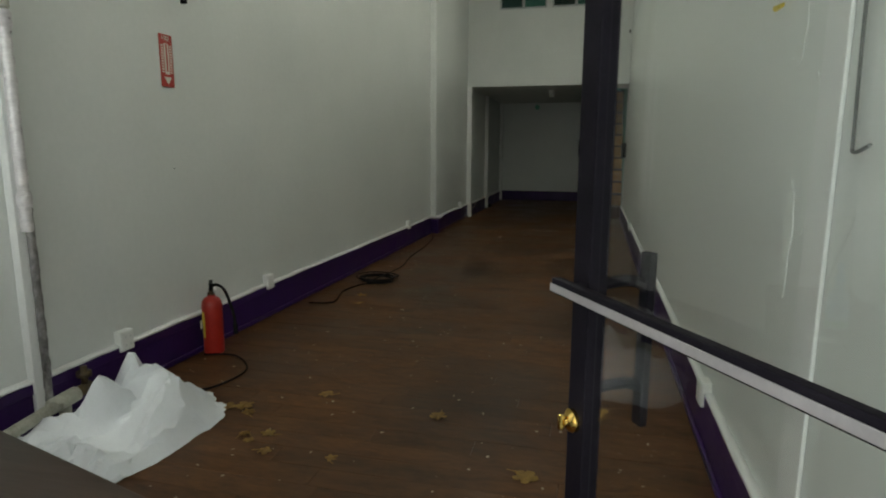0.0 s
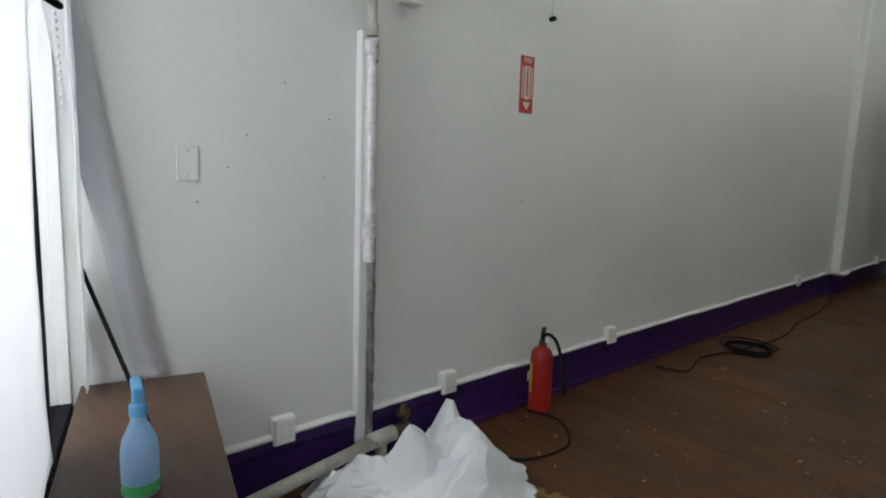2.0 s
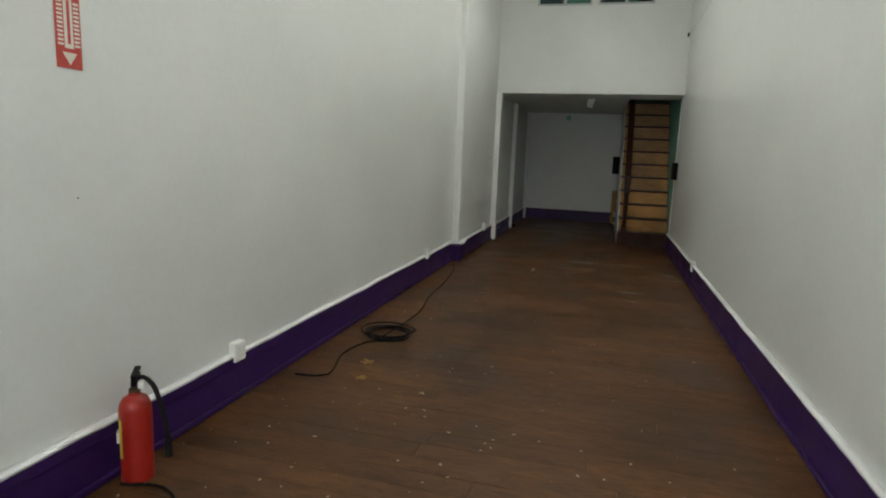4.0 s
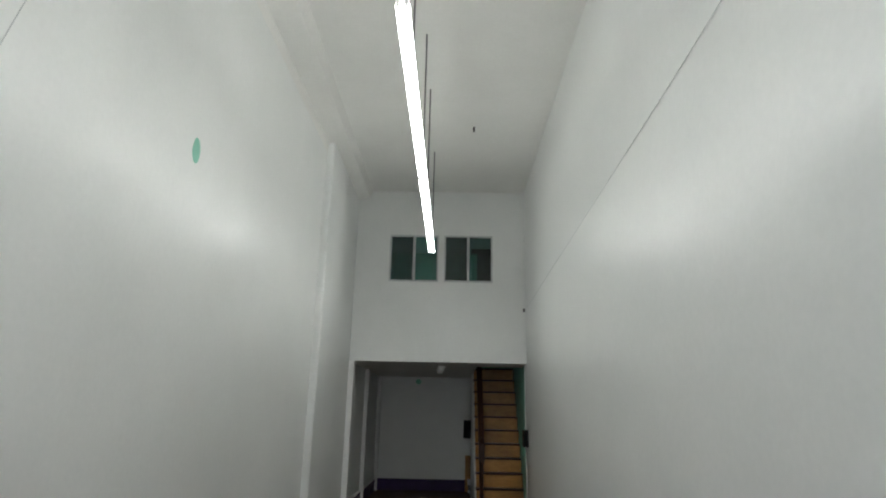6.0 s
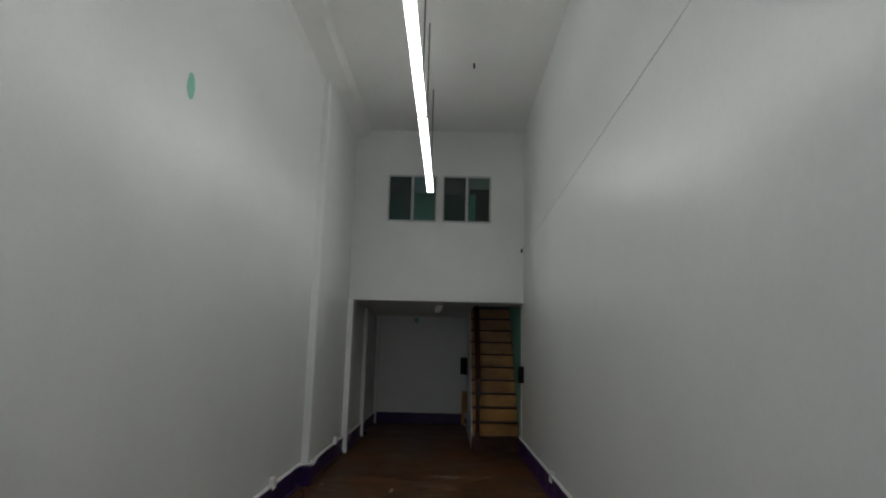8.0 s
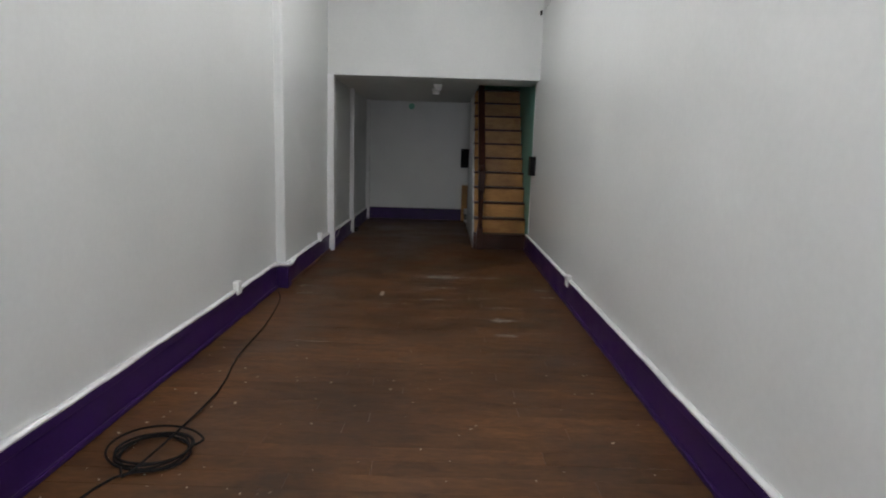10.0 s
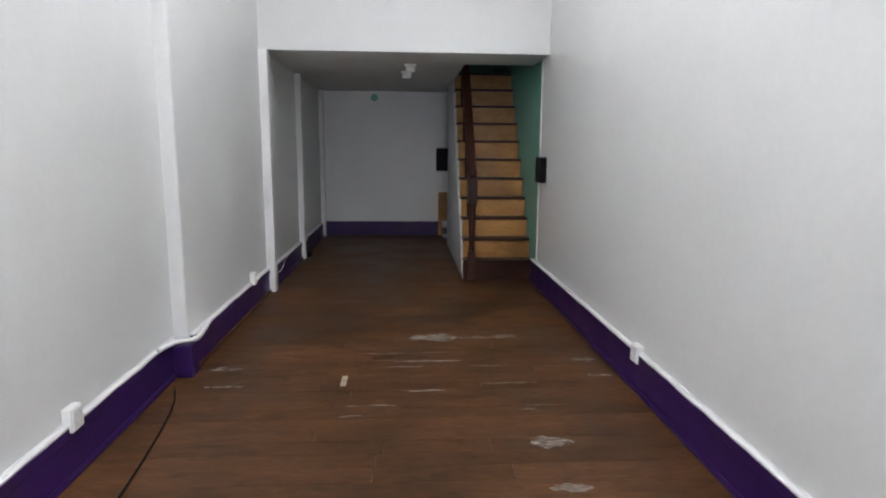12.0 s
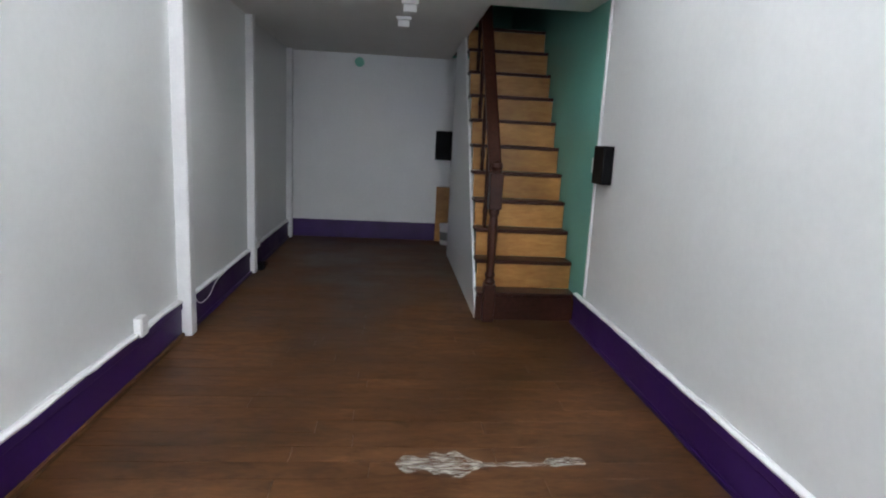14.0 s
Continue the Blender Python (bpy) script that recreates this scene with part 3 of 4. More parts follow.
# turned newel post
bm = boxm(-0.045, -0.045, 0, 0.045, 0.045, 0.30, bevel=0.006)
lathe(bm, [(0.040, 0.30), (0.044, 0.32), (0.028, 0.345), (0.040, 0.37), (0.030, 0.40), (0.034, 0.55), (0.038, 0.74), (0.030, 0.82), (0.042, 0.85), (0.040, 0.88)], 16)
box(bm, -0.048, -0.048, 0.88, 0.048, 0.048, 1.15, bevel=0.006)
lathe(bm, [(0.046, 1.15), (0.034, 1.17), (0.046, 1.195), (0.040, 1.225), (0.012, 1.245)], 16)
bmesh.ops.transform(bm, verts=bm.verts[:], matrix=pose(2.245, 11.335, 0))
part("newel_post", bm, STAIN, stairs, "turned dark wooden newel post")
bm = bmesh.new()
sl = RISE / RUN
a = Vector((2.245, 11.37, 1.06))
top = 11.37 + (SOFFIT + 0.5 - 1.06) / sl
for dz, h, w in ((-0.03, 0.14, 0.034), (0.095, 0.055, 0.05)):
    vs = [bm.verts.new((2.245 + x, y, z + dz + zz)) for y, z in ((11.37, 1.0), (top, 1.0 + sl * (top - 11.37))) for x, zz in ((-w, 0), (w, 0), (w, h), (-w, h))]
    for q in ((0, 1, 2, 3), (7, 6, 5, 4), (0, 4, 5, 1), (1, 5, 6, 2), (2, 6, 7, 3), (3, 7, 4, 0)):
        bm.faces.new([vs[i] for i in q])
bmesh.ops.bevel(bm, geom=bm.edges[:], offset=0.006, segments=2, affect="EDGES")
part("handrail", bm, STAIN, stairs, "broad dark wooden handrail")
for k in (2, 4, 6, 8):
    y = SY + k * RUN + 0.08
    z0, z1 = (k + 1) * RISE, 1.0 + sl * (y - 11.37) + 0.01
    bm = bmesh.new()
    lathe(bm, [(0.016, z0), (0.016, z0 + 0.1), (0.022, z0 + 0.14), (0.013, z0 + 0.2), (0.020, (z0 + z1) / 2), (0.013, z1 - 0.12), (0.016, z1)], 12, Matrix.Translation((2.245, y, 0)))
    part("baluster", bm, STAIN, stairs, "", True)
part("stringer", boxm(2.150, SY + 0.005, 0.0, 2.20, SY + 0.02, RISE - 0.031, bevel=0.003), STAIN, stairs)

# trim at the edge of the teal paint
setting("trim", boxm(RIGHT - 0.012, 11.13, 0.26, RIGHT - 0.001, 11.165, SOFFIT - 0.002, bevel=0.003), TRIM, "narrow white corner strip", "trim")


# ---- fixtures ----
def outlet(x, y, z, face):
    """Surface outlet box on a wall; face +1 looks to +x."""
    o = thing("outlet_box", (x, y, z), "white surface-mounted plastic outlet box on the skirting", "outlet", "wall outlets", rz=0 if face > 0 else 180)
    lpart("body", boxm(0.001, -0.046, -0.055, 0.044, 0.046, 0.055, bevel=0.006), PLASTIC, o)
    lpart("cover", boxm(0.0445, -0.040, -0.048, 0.049, 0.040, 0.048, bevel=0.002), PLASTIC, o)
    for dy in (-0.028, 0.028):
        for dz in (-0.012, 0.012):
            lpart("slot", boxm(0.0492, dy * 0.6 - 0.002, dz * 1.8 - 0.005, 0.0496, dy * 0.6 + 0.002, dz * 1.8 + 0.005), GREY, o)


for y in (1.525, 2.41, 3.86, 7.40):
    outlet(0.0, y, 0.268, 1)
outlet(STEP_X, 10.2, 0.28, 1)
outlet(RIGHT, 8.22, 0.235, -1)
outlet(RIGHT, 2.55, 0.235, -1)
outlet(STEP_X + 0.01, 12.95, 0.26, 1)

# extinguisher
ex = thing("fire_extinguisher", (0.125, 3.02, 0), "red fire extinguisher with black hose, standing on the floor", "fire extinguisher", rz=35)
ex.scale = (1.0, 1.0, 0.92)
lpart("cylinder", lathe(bmesh.new(), [(0.055, 0.0), (0.062, 0.008), (0.062, 0.33), (0.058, 0.36), (0.045, 0.385), (0.024, 0.398), (0.022, 0.41)], 32), RED, ex, "", True)
lpart("valve", lathe(bmesh.new(), [(0.022, 0.405), (0.022, 0.425), (0.014, 0.43), (0.014, 0.455)], 16), BRASSOLD, ex, "dull metal valve", True)
bm = boxm(-0.012, -0.02, 0.452, 0.012, 0.10, 0.462, bevel=0.003)
box(bm, -0.012, -0.015, 0.475, 0.012, 0.11, 0.487, bevel=0.003, m=None)
box(bm, -0.010, -0.02, 0.44, 0.010, 0.012, 0.485, bevel=0.003)
lpart("lever", bm, BLACK, ex)
lpart("gauge", rod(bmesh.new(), (0.015, 0, 0.44), (0.035, 0, 0.44), 0.018), PLASTIC, ex)
bm = tube(bmesh.new(), curve_pts([(0.0, 0.0, 0.455), (0.03, -0.0, 0.475), (0.075, -0.045, 0.45), (0.105, -0.085, 0.37), (0.125, -0.115, 0.28), (0.13, -0.125, 0.22)]), 0.010)
tube(bm, [(0.13, -0.125, 0.23), (0.131, -0.128, 0.19), (0.132, -0.13, 0.16)], 0.014)
lpart("hose", bm, RUBBER, ex, "black rubber hose", True)
bm = bmesh.new()
for z0, z1 in ((0.12, 0.30),):
    vs = [[bm.verts.new((0.0632 * math.cos(t), 0.0632 * math.sin(t), z)) for t in [3.5 + 0.05 * i for i in range(9)]] for z in (z0, z1)]
    for i in range(8):
        bm.faces.new((vs[0][i], vs[0][i + 1], vs[1][i + 1], vs[1][i]))
lpart("label", bm, YTAG, ex, "yellow paper label")
lpart("tag", boxm(-0.075, 0.01, 0.17, -0.065, 0.045, 0.22, bevel=0.001), PAPER, ex, "small white inspection tag")


# sign with downward arrow
def text_mesh(word, size):
    cu = bpy.data.curves.new("lettering", "FONT")
    cu.body, cu.size, cu.extrude = word, size, 0.0008
    cu.align_x, cu.align_y = "CENTER", "CENTER"
    ob = bpy.data.objects.new("lettering", cu)
    scene.collection.objects.link(ob)
    me = bpy.data.meshes.new_from_object(ob.evaluated_get(bpy.context.evaluated_depsgraph_get()))
    bpy.data.objects.remove(ob)
    bm = bmesh.new()
    bm.from_mesh(me)
    return bm


sign = thing("fire_extinguisher_sign", (0.001, 2.92, 1.77), "red and white vertical extinguisher sign with down arrow", "sign")
lpart("panel", boxm(0, -0.052, -0.145, 0.004, 0.052, 0.145, bevel=0.001), SIGNRED, sign)
M = Matrix(((0, 0, 1, 0.005), (1, 0, 0, 0), (0, 1, 0, 0), (0, 0, 0, 1)))
bm = boxm(0.0042, -0.018, -0.075, 0.0052, 0.018, 0.095)
lpart("white_stripe", bm, PAPER, sign, "white centre stripe")
for k, h in enumerate((-0.034, 0.034)):
    bm = bmesh.new()
    for j in range(11):
        box(bm, 0.0042, h - 0.011, 0.078 - j * 0.0145, 0.005, h + 0.011, 0.086 - j * 0.0145)
    lpart("small_print", bm, PAPER, sign)
bm = text_mesh("FIRE", 0.036)
bmesh.ops.transform(bm, verts=bm.verts[:], matrix=Matrix.Translation((0, 0, 0.122)) @ M)
lpart("word", bm, PAPER, sign)
bm = bmesh.new()
box(bm, 0.0056, -0.006, -0.06, 0.0062, 0.006, 0.09)
lpart("arrow_shaft", bm, SIGNRED, sign)
bm = bmesh.new()
v = [bm.verts.new((0.0058, y, z)) for y, z in ((-0.03, -0.09), (0.03, -0.09), (0, -0.132))]
v2 = [bm.verts.new((0.0042, y, z)) for y, z in ((-0.03, -0.09), (0.03, -0.09), (0, -0.132))]
bm.faces.new(v), bm.faces.new(v2[::-1])
for i in range(3):
    bm.faces.new((v[i], v[(i + 1) % 3], v2[(i + 1) % 3], v2[i]))
lpart("arrow_head", bm, PAPER, sign)

# service pipe
pipe = thing("service_pipe", (0.055, 1.905, 0), "foil-wrapped vertical service pipe rising along the wall", "pipe")
bm = bmesh.new()
lathe(bm, [(0.023 + 0.004 * noise.noise((k * 0.42, 0, 0)), 0.92 + k * 0.018) for k in range(50)], 18)
for v in bm.verts:
    v.co += Vector((v.co.x, v.co.y, 0)).normalized() * 0.005 * noise.noise(v.co * 38)
lpart("foil_wrap", bm, FOIL, pipe, "crinkled bright silver foil wrap", True)
bm = bmesh.new()
lathe(bm, [(0.017 + 0.003 * noise.noise((k * 0.5, 3, 0)), 0.13 + k * 0.02) for k in range(49)], 14)
for v in bm.verts:
    v.co += Vector((-0.004, 0.016, 0)) + Vector((v.co.x, v.co.y, 0)).normalized() * 0.004 * noise.noise(v.co * 40)
lpart("lower_pipe", bm, DARKFOIL, pipe, "mottled dark grey lower pipe", True)
lpart("upper_pipe", rod(bmesh.new(), (0, 0, 1.84), (0, 0, CEIL - 0.25), 0.020), OLDPIPE, pipe, "grey painted pipe", True)
for z in (1.02, 1.76):
    bm = bmesh.new()
    lathe(bm, [(0.024, z), (0.030, z + 0.012), (0.029, z + 0.035), (0.032, z + 0.055), (0.024, z + 0.07)], 18)
    for v in bm.verts:
        v.co += Vector((v.co.x, v.co.y, 0)).normalized() * 0.006 * noise.noise(v.co * 55)
    lpart("foil_collar", bm, FOIL, pipe, "bunched foil collar", True)
lpart("coupling", lathe(bmesh.new(), [(0.022, 1.835), (0.027, 1.84), (0.027, 1.885), (0.022, 1.89)], 18), OLDPIPE, pipe, "", True)
lpart("chase_board", boxm(-0.054, -0.040, 0.10, -0.012, 0.004, 1.86, bevel=0.004), TRIM, pipe, "white painted backing strip")
hp = thing("floor_pipe", (0.10, 0, 0), "old painted pipe along the floor with a brass valve", "pipe")
part("pipe_run", rod(bmesh.new(), (0.22, 1.10, 0.10), (0.075, 2.02, 0.125), 0.027), OLDPIPE, hp, "", True)
part("tee", rod(bmesh.new(), (0.083, 1.90, 0.122), (0.071, 2.04, 0.126), 0.036), OLDPIPE, hp, "", True)
part("drop", rod(bmesh.new(), (0.078, 1.97, 0.0), (0.078, 1.97, 0.13), 0.026), OLDPIPE, hp, "", True)
bm = rod(bmesh.new(), (0.071, 2.04, 0.126), (0.064, 2.13, 0.13), 0.028)
rod(bm, (0.066, 2.10, 0.13), (0.066, 2.10, 0.24), 0.016)
rod(bm, (0.066, 2.10, 0.19), (0.066, 2.10, 0.215), 0.034, sides=10)
part("valve", bm, BRASSOLD, hp, "tarnished brass valve", True)

jb = thing("junction_box", (0, 2.12, 2.07), "small white electrical box high on the wall", "electrical box")
lpart("body", boxm(0.001, -0.055, -0.06, 0.05, 0.055, 0.06, bevel=0.006), PLASTIC, jb)
lpart("knob", rod(bmesh.new(), (0.05, 0, 0.0), (0.058, 0, 0.0), 0.02), PLASTIC, jb)
bm = tube(bmesh.new(), [(0.01, 3.09, 2.13), (0.008, 3.11, 2.4), (0.009, 3.17, 2.8), (0.008, 3.32, 3.37), (0.008, 3.325, 3.395), (0.009, 3.30, 3.40), (0.008, 2.4, 3.44), (0.008, 1.2, 3.48)], 0.002, 6)
wc = thing("wall_cable", (0, 3.09, 2.13), "thin grey cable stapled up the white wall", "cable")
part("cord", bm, GREY, wc, "", True)
part("plug", rod(bmesh.new(), (0.0, 3.09, 2.13), (0.03, 3.09, 2.13), 0.013), BLACK, wc, "small dark hook end")
rc = thing("wall_cable", (RIGHT, 11.0, 3.28), "thin grey cable running high along the wall", "cable")
part("cord", tube(bmesh.new(), curve_pts([(RIGHT - 0.008, 0.9, 3.55), (RIGHT - 0.008, 2.87, 3.46), (RIGHT - 0.008, 4.0, 3.40), (RIGHT - 0.008, 5.4, 3.37), (RIGHT - 0.008, 9.65, 3.30), (RIGHT - 0.010, 10.8, 3.28)]), 0.002, 6), GREY, rc, "", True)
part("plug", boxm(RIGHT - 0.05, OPEN_Y - 0.05, 3.235, RIGHT - 0.025, OPEN_Y - 0.001, 3.29, bevel=0.004), BLACK, rc, "dark cable end")
tagged(part("ceiling_hook", rod(bmesh.new(), (1.99, 8.45, CEIL - 0.07), (1.99, 8.45, CEIL), 0.012), BLACK), "small dark hook screwed into the ceiling", "hook")


def spot(name, m, rx, rz, seed, label):
    bm = bmesh.new()
    ring = [bm.verts.new((rx * math.cos(t) * (1 + 0.15 * noise.noise((math.cos(t), math.sin(t), seed))), rz * math.sin(t), 0)) for t in [k * math.tau / 32 for k in range(32)]]
    bm.faces.new(ring)
    ext = bmesh.ops.extrude_face_region(bm, geom=bm.faces[:])
    bmesh.ops.translate(bm, verts=[v for v in ext["geom"] if isinstance(v, bmesh.types.BMVert)], vec=(0, 0, 0.002))
    bmesh.ops.transform(bm, verts=bm.verts[:], matrix=m)
    tagged(part(name, bm, GREENPAINT), label, "paint spot")


spot("paint_spot", pose(0.001, 4.89, 3.27, 90, 0, 90), 0.055, 0.09, 1.0, "green paint showing in a round spot on the white wall")
spot("paint_spot", pose(0.99, BACK_Y - 0.001, 2.30, 90, 0, 0), 0.06, 0.06, 5.0, "teal paint blotch at the top of the back wall")

# marks on the east wall near the door
def patch(name, y, z, w, h, seed, label, material):
    bm = bmesh.new()
    ring = []
    for k in range(40):
        t = k * math.tau / 40
        j = 1 + 0.35 * noise.noise((math.cos(t) * 1.7, math.sin(t) * 1.7, seed))
        ring.append(bm.verts.new((RIGHT - 0.003, y + w * math.cos(t) * j, z + h * math.sin(t) * j)))
    bm.faces.new(ring)
    ext = bmesh.ops.extrude_face_region(bm, geom=bm.faces[:])
    bmesh.ops.translate(bm, verts=[v for v in ext["geom"] if isinstance(v, bmesh.types.BMVert)], vec=(0.0028, 0, 0))
    tagged(part(name, bm, material), label, "plaster patch", "patches on the wall")


# reflections of outdoors in the door glass, laid on the wall as pale patches
patch("reflection_patch", 1.62, 1.26, 0.028, 0.19, 2.0, "pale patch standing for daylight reflected in the door glass", REFLECTION)
patch("reflection_patch", 1.735, 1.04, 0.04, 0.15, 6.0, "thin white smear standing for a reflection in the door glass", REFLECTION)
patch("reflection_patch", 1.80, 1.60, 0.06, 0.10, 9.0, "thin white smear standing for a reflection in the door glass", REFLECTION)
setting("trim_strip", boxm(RIGHT - 0.012, 1.43, 0.0, RIGHT - 0.001, 1.575, 3.2, bevel=0.005), TRIM, "pale rounded corner strip on the wall", "trim")
tagged(part("bent_wire", tube(bmesh.new(), curve_pts([(RIGHT - 0.006, 1.36, 2.0), (RIGHT - 0.008, 1.365, 1.6), (RIGHT - 0.010, 1.345, 1.31), (RIGHT - 0.012, 1.335, 1.277), (RIGHT - 0.014, 1.30, 1.276), (RIGHT - 0.018, 1.24, 1.288)]), 0.004, 6), CABLE, None, "", True), "bent grey wire hanging from the wall", "wire")
tagged(part("wall_plug", rod(bmesh.new(), (RIGHT - 0.028, 1.965, 1.695), (RIGHT, 1.985, 1.712), 0.009, 0.006), YTAG), "yellow plastic anchor sticking out of the wall", "wall plug")
# nails and small scars on the west wall
for y, z in ((1.22, 1.25), (1.22, 1.18), (1.72, 1.27), (1.55, 1.62), (1.74, 1.5), (2.92, 1.16), (1.40, 1.42), (1.33, 1.3)):
    tagged(part("nail", rod(bmesh.new(), (0, y, z), (0.008, y, z - 0.002), 0.0025, sides=8), CABLE), "small dark nail stuck in the white wall", "nail", "nails in the wall")
plate = thing("blank_wall_plate", (0, 1.19, 1.31), "plain white blank cover plate on the wall", "wall plate")
lpart("cover", boxm(0.0005, -0.036, -0.058, 0.007, 0.036, 0.058, bevel=0.003), WALL, plate)
for z in (-0.042, 0.042):
    lpart("screw", rod(bmesh.new(), (0.007, 0, z), (0.0085, 0, z), 0.004, sides=10), GREY, plate)
# bead chain by the window and a thin rod leaning behind the bench
ch = thing("bead_chain", (0.45, front_y(0.50) + 0.03, 1.6), "hanging bead chain of a window blind with a dark knot", "chain")
for k in range(34):
    part("bead", lathe(bmesh.new(), [(0.001, -0.006), (0.005, -0.003), (0.005, 0.003), (0.001, 0.006)], 6, Matrix.Translation((0.50 - 0.002 * k, front_y(0.50) + 0.03 + 0.001 * k, 2.02 - 0.018 * k))), PLASTIC, ch)
part("knot", tube(bmesh.new(), curve_pts([(0.50, 0.73, 1.66), (0.52, 0.75, 1.68), (0.48, 0.74, 1.67), (0.50, 0.76, 1.65), (0.52, 0.73, 1.66)]), 0.009), BLACK, ch, "dark knotted cord", True)
tagged(part("leaning_rod", rod(bmesh.new(), (0.42, 0.93, 0.602), (0.012, 0.86, 0.98), 0.007, sides=8), BLACK), "thin dark rod leaning on the wall behind the bench", "rod")

# black boxes
bx = thing("switch_box", (RIGHT, 10.93, 1.26), "black electrical switch box beside the stairs", "electrical box")
part("body", boxm(RIGHT - 0.075, 10.83, 1.13, RIGHT - 0.001, 11.03, 1.39, bevel=0.008), BLACK, bx)
part("switch_plate", boxm(RIGHT - 0.012, 11.175, 1.19, RIGHT - 0.001, 11.24, 1.30, bevel=0.003), PLASTIC, bx, "small pale switch plate")
pb = thing("panel_box", (2.10, 14.86, 1.29), "flat black electrical panel on the back wall", "electrical box")
part("body", boxm(2.02, BACK_Y - 0.10, 1.10, 2.38, BACK_Y - 0.001, 1.48, bevel=0.006), BLACK, pb)
part("door", boxm(2.04, BACK_Y - 0.108, 1.12, 2.36, BACK_Y - 0.101, 1.46, bevel=0.003), BLACK, pb)
tagged(part("plywood_board", boxm(2.06, BACK_Y - 0.07, 0.0, 2.40, BACK_Y - 0.035, 0.74, bevel=0.003, m=None), YELLOW), "yellow plywood board leaning on the back wall", "board")
pot = thing("paint_bucket", (2.21, 14.66, 0), "white plastic paint bucket with a grey label on the floor", "bucket")
lpart("bucket", lathe(bmesh.new(), [(0.085, 0), (0.09, 0.005), (0.10, 0.24), (0.104, 0.25), (0.104, 0.27), (0.098, 0.27)], 24), PLASTIC, pot, "", True)
lpart("label_band", lathe(bmesh.new(), [(0.0935, 0.06), (0.0985, 0.17)], 24), CABLE, pot, "grey printed band", True)

ad = thing("power_adapter", (0.17, 12.86, 0), "small black power adapter lying by the white post", "adapter")
lpart("body", boxm(-0.045, -0.06, 0.0, 0.045, 0.06, 0.07, bevel=0.012), BLACK, ad)
lpart("lead", tube(bmesh.new(), curve_pts([(0.0, 0.06, 0.03), (-0.01, 0.12, 0.012), (0.03, 0.22, 0.006), (-0.03, 0.35, 0.006)]), 0.005, 6), RUBBER, ad, "thin black lead", True)
lc = thing("loose_cable", (0.12, 11.3, 0.2), "thin white cable drooping over the purple skirting", "cable")
part("cord", tube(bmesh.new(), curve_pts([(0.135, 11.0, 0.235), (0.14, 11.12, 0.15), (0.14, 11.32, 0.145), (0.14, 11.5, 0.21), (0.138, 11.8, 0.232), (0.138, 12.5, 0.238)]), 0.004, 6), PLASTIC, lc, "", True)

# ceiling lamps of the back room
for x, y in ((1.52, 12.35), (1.56, 11.72)):
    cl = thing("ceiling_lamp_holder", (x, y, SOFFIT), "small white square lamp holder on the low ceiling, unlit", "ceiling light", "back room lamp holders")
    lpart("base", boxm(-0.065, -0.055, -0.03, 0.065, 0.055, -0.001, bevel=0.006), PLASTIC, cl)
    lpart("lamp_head", boxm(-0.05, -0.045, -0.085, 0.05, 0.045, -0.031, bevel=0.008), PLASTIC, cl)

# ---- loose things ----
# crumpled drop sheet
def crumpled():
    """Stiff thin sheet: broad flat facets with crisp creases, one corner standing against the wall."""
    bm = bmesh.new()
    n, rnd = 24, random.Random(8)
    mounds = ((0.17, 2.30, 0.34, 0.10), (0.36, 2.25, 0.21, 0.15), (0.54, 2.08, 0.17, 0.17), (0.29, 1.97, 0.22, 0.10), (0.16, 1.72, 0.06, 0.25))
    grid = []
    for j in range(n + 1):
        row = []
        for i in range(n + 1):
            u, v = i / n * 2 - 1, j / n * 2 - 1
            if 0 < i < n and 0 < j < n:
                u, v = u + rnd.uniform(-0.028, 0.028), v + rnd.uniform(-0.028, 0.028)
            k = max(abs(u), abs(v)) / max(1e-6, math.hypot(u, v))
            r = 1 + 0.17 * noise.noise((u * 1.6, v * 1.6, 3)) + 0.07 * noise.noise((u * 5, v * 5, 8))
            x = 0.395 + 0.35 * u * (0.45 + 0.55 * k) * r
            y = 1.98 + 0.47 * v * (0.45 + 0.55 * k) * r
            z = sum((h * math.exp(-((x - px) ** 2 + (y - py) ** 2) / (q * q))) ** 3 for px, py, h, q in mounds) ** (1 / 3)
            rim = max(abs(u), abs(v))
            edge = 1 - min(rim, 1.0) ** 6
            crease = 0.085 * (1 - 2.4 * abs(noise.noise((x * 4.2 + 0.3 * y, y * 3.0, 2)))) + rnd.uniform(-0.013, 0.015)
            row.append(bm.verts.new((max(x, 0.055), y, max(0.004, edge * (z + max(crease, 0)) + 0.03 * rim * max(0, noise.noise((u * 4, v * 4, 6)))))))
        grid.append(row)
    for j in range(n):
        for i in range(n):
            a, b, c, d = grid[j][i], grid[j][i + 1], grid[j + 1][i + 1], grid[j + 1][i]
            if abs(a.co.z - c.co.z) < abs(b.co.z - d.co.z):
                bm.faces.new((a, b, c)), bm.faces.new((a, c, d))
            else:
                bm.faces.new((a, b, d)), bm.faces.new((b, c, d))
    bmesh.ops.subdivide_edges(bm, edges=bm.edges[:], cuts=1, smooth=0.15, use_grid_fill=True)
    for w in bm.verts:
        w.co.z = max(0.003, w.co.z + 0.004 * noise.noise(w.co * 23))
    bmesh.ops.solidify(bm, geom=bm.faces[:], thickness=0.002)
    return bm


tagged(smooth_by_angle(part("drop_sheet", crumpled(), SHEET), 0.45), "crumpled white drop sheet heaped on the floor", "cloth")

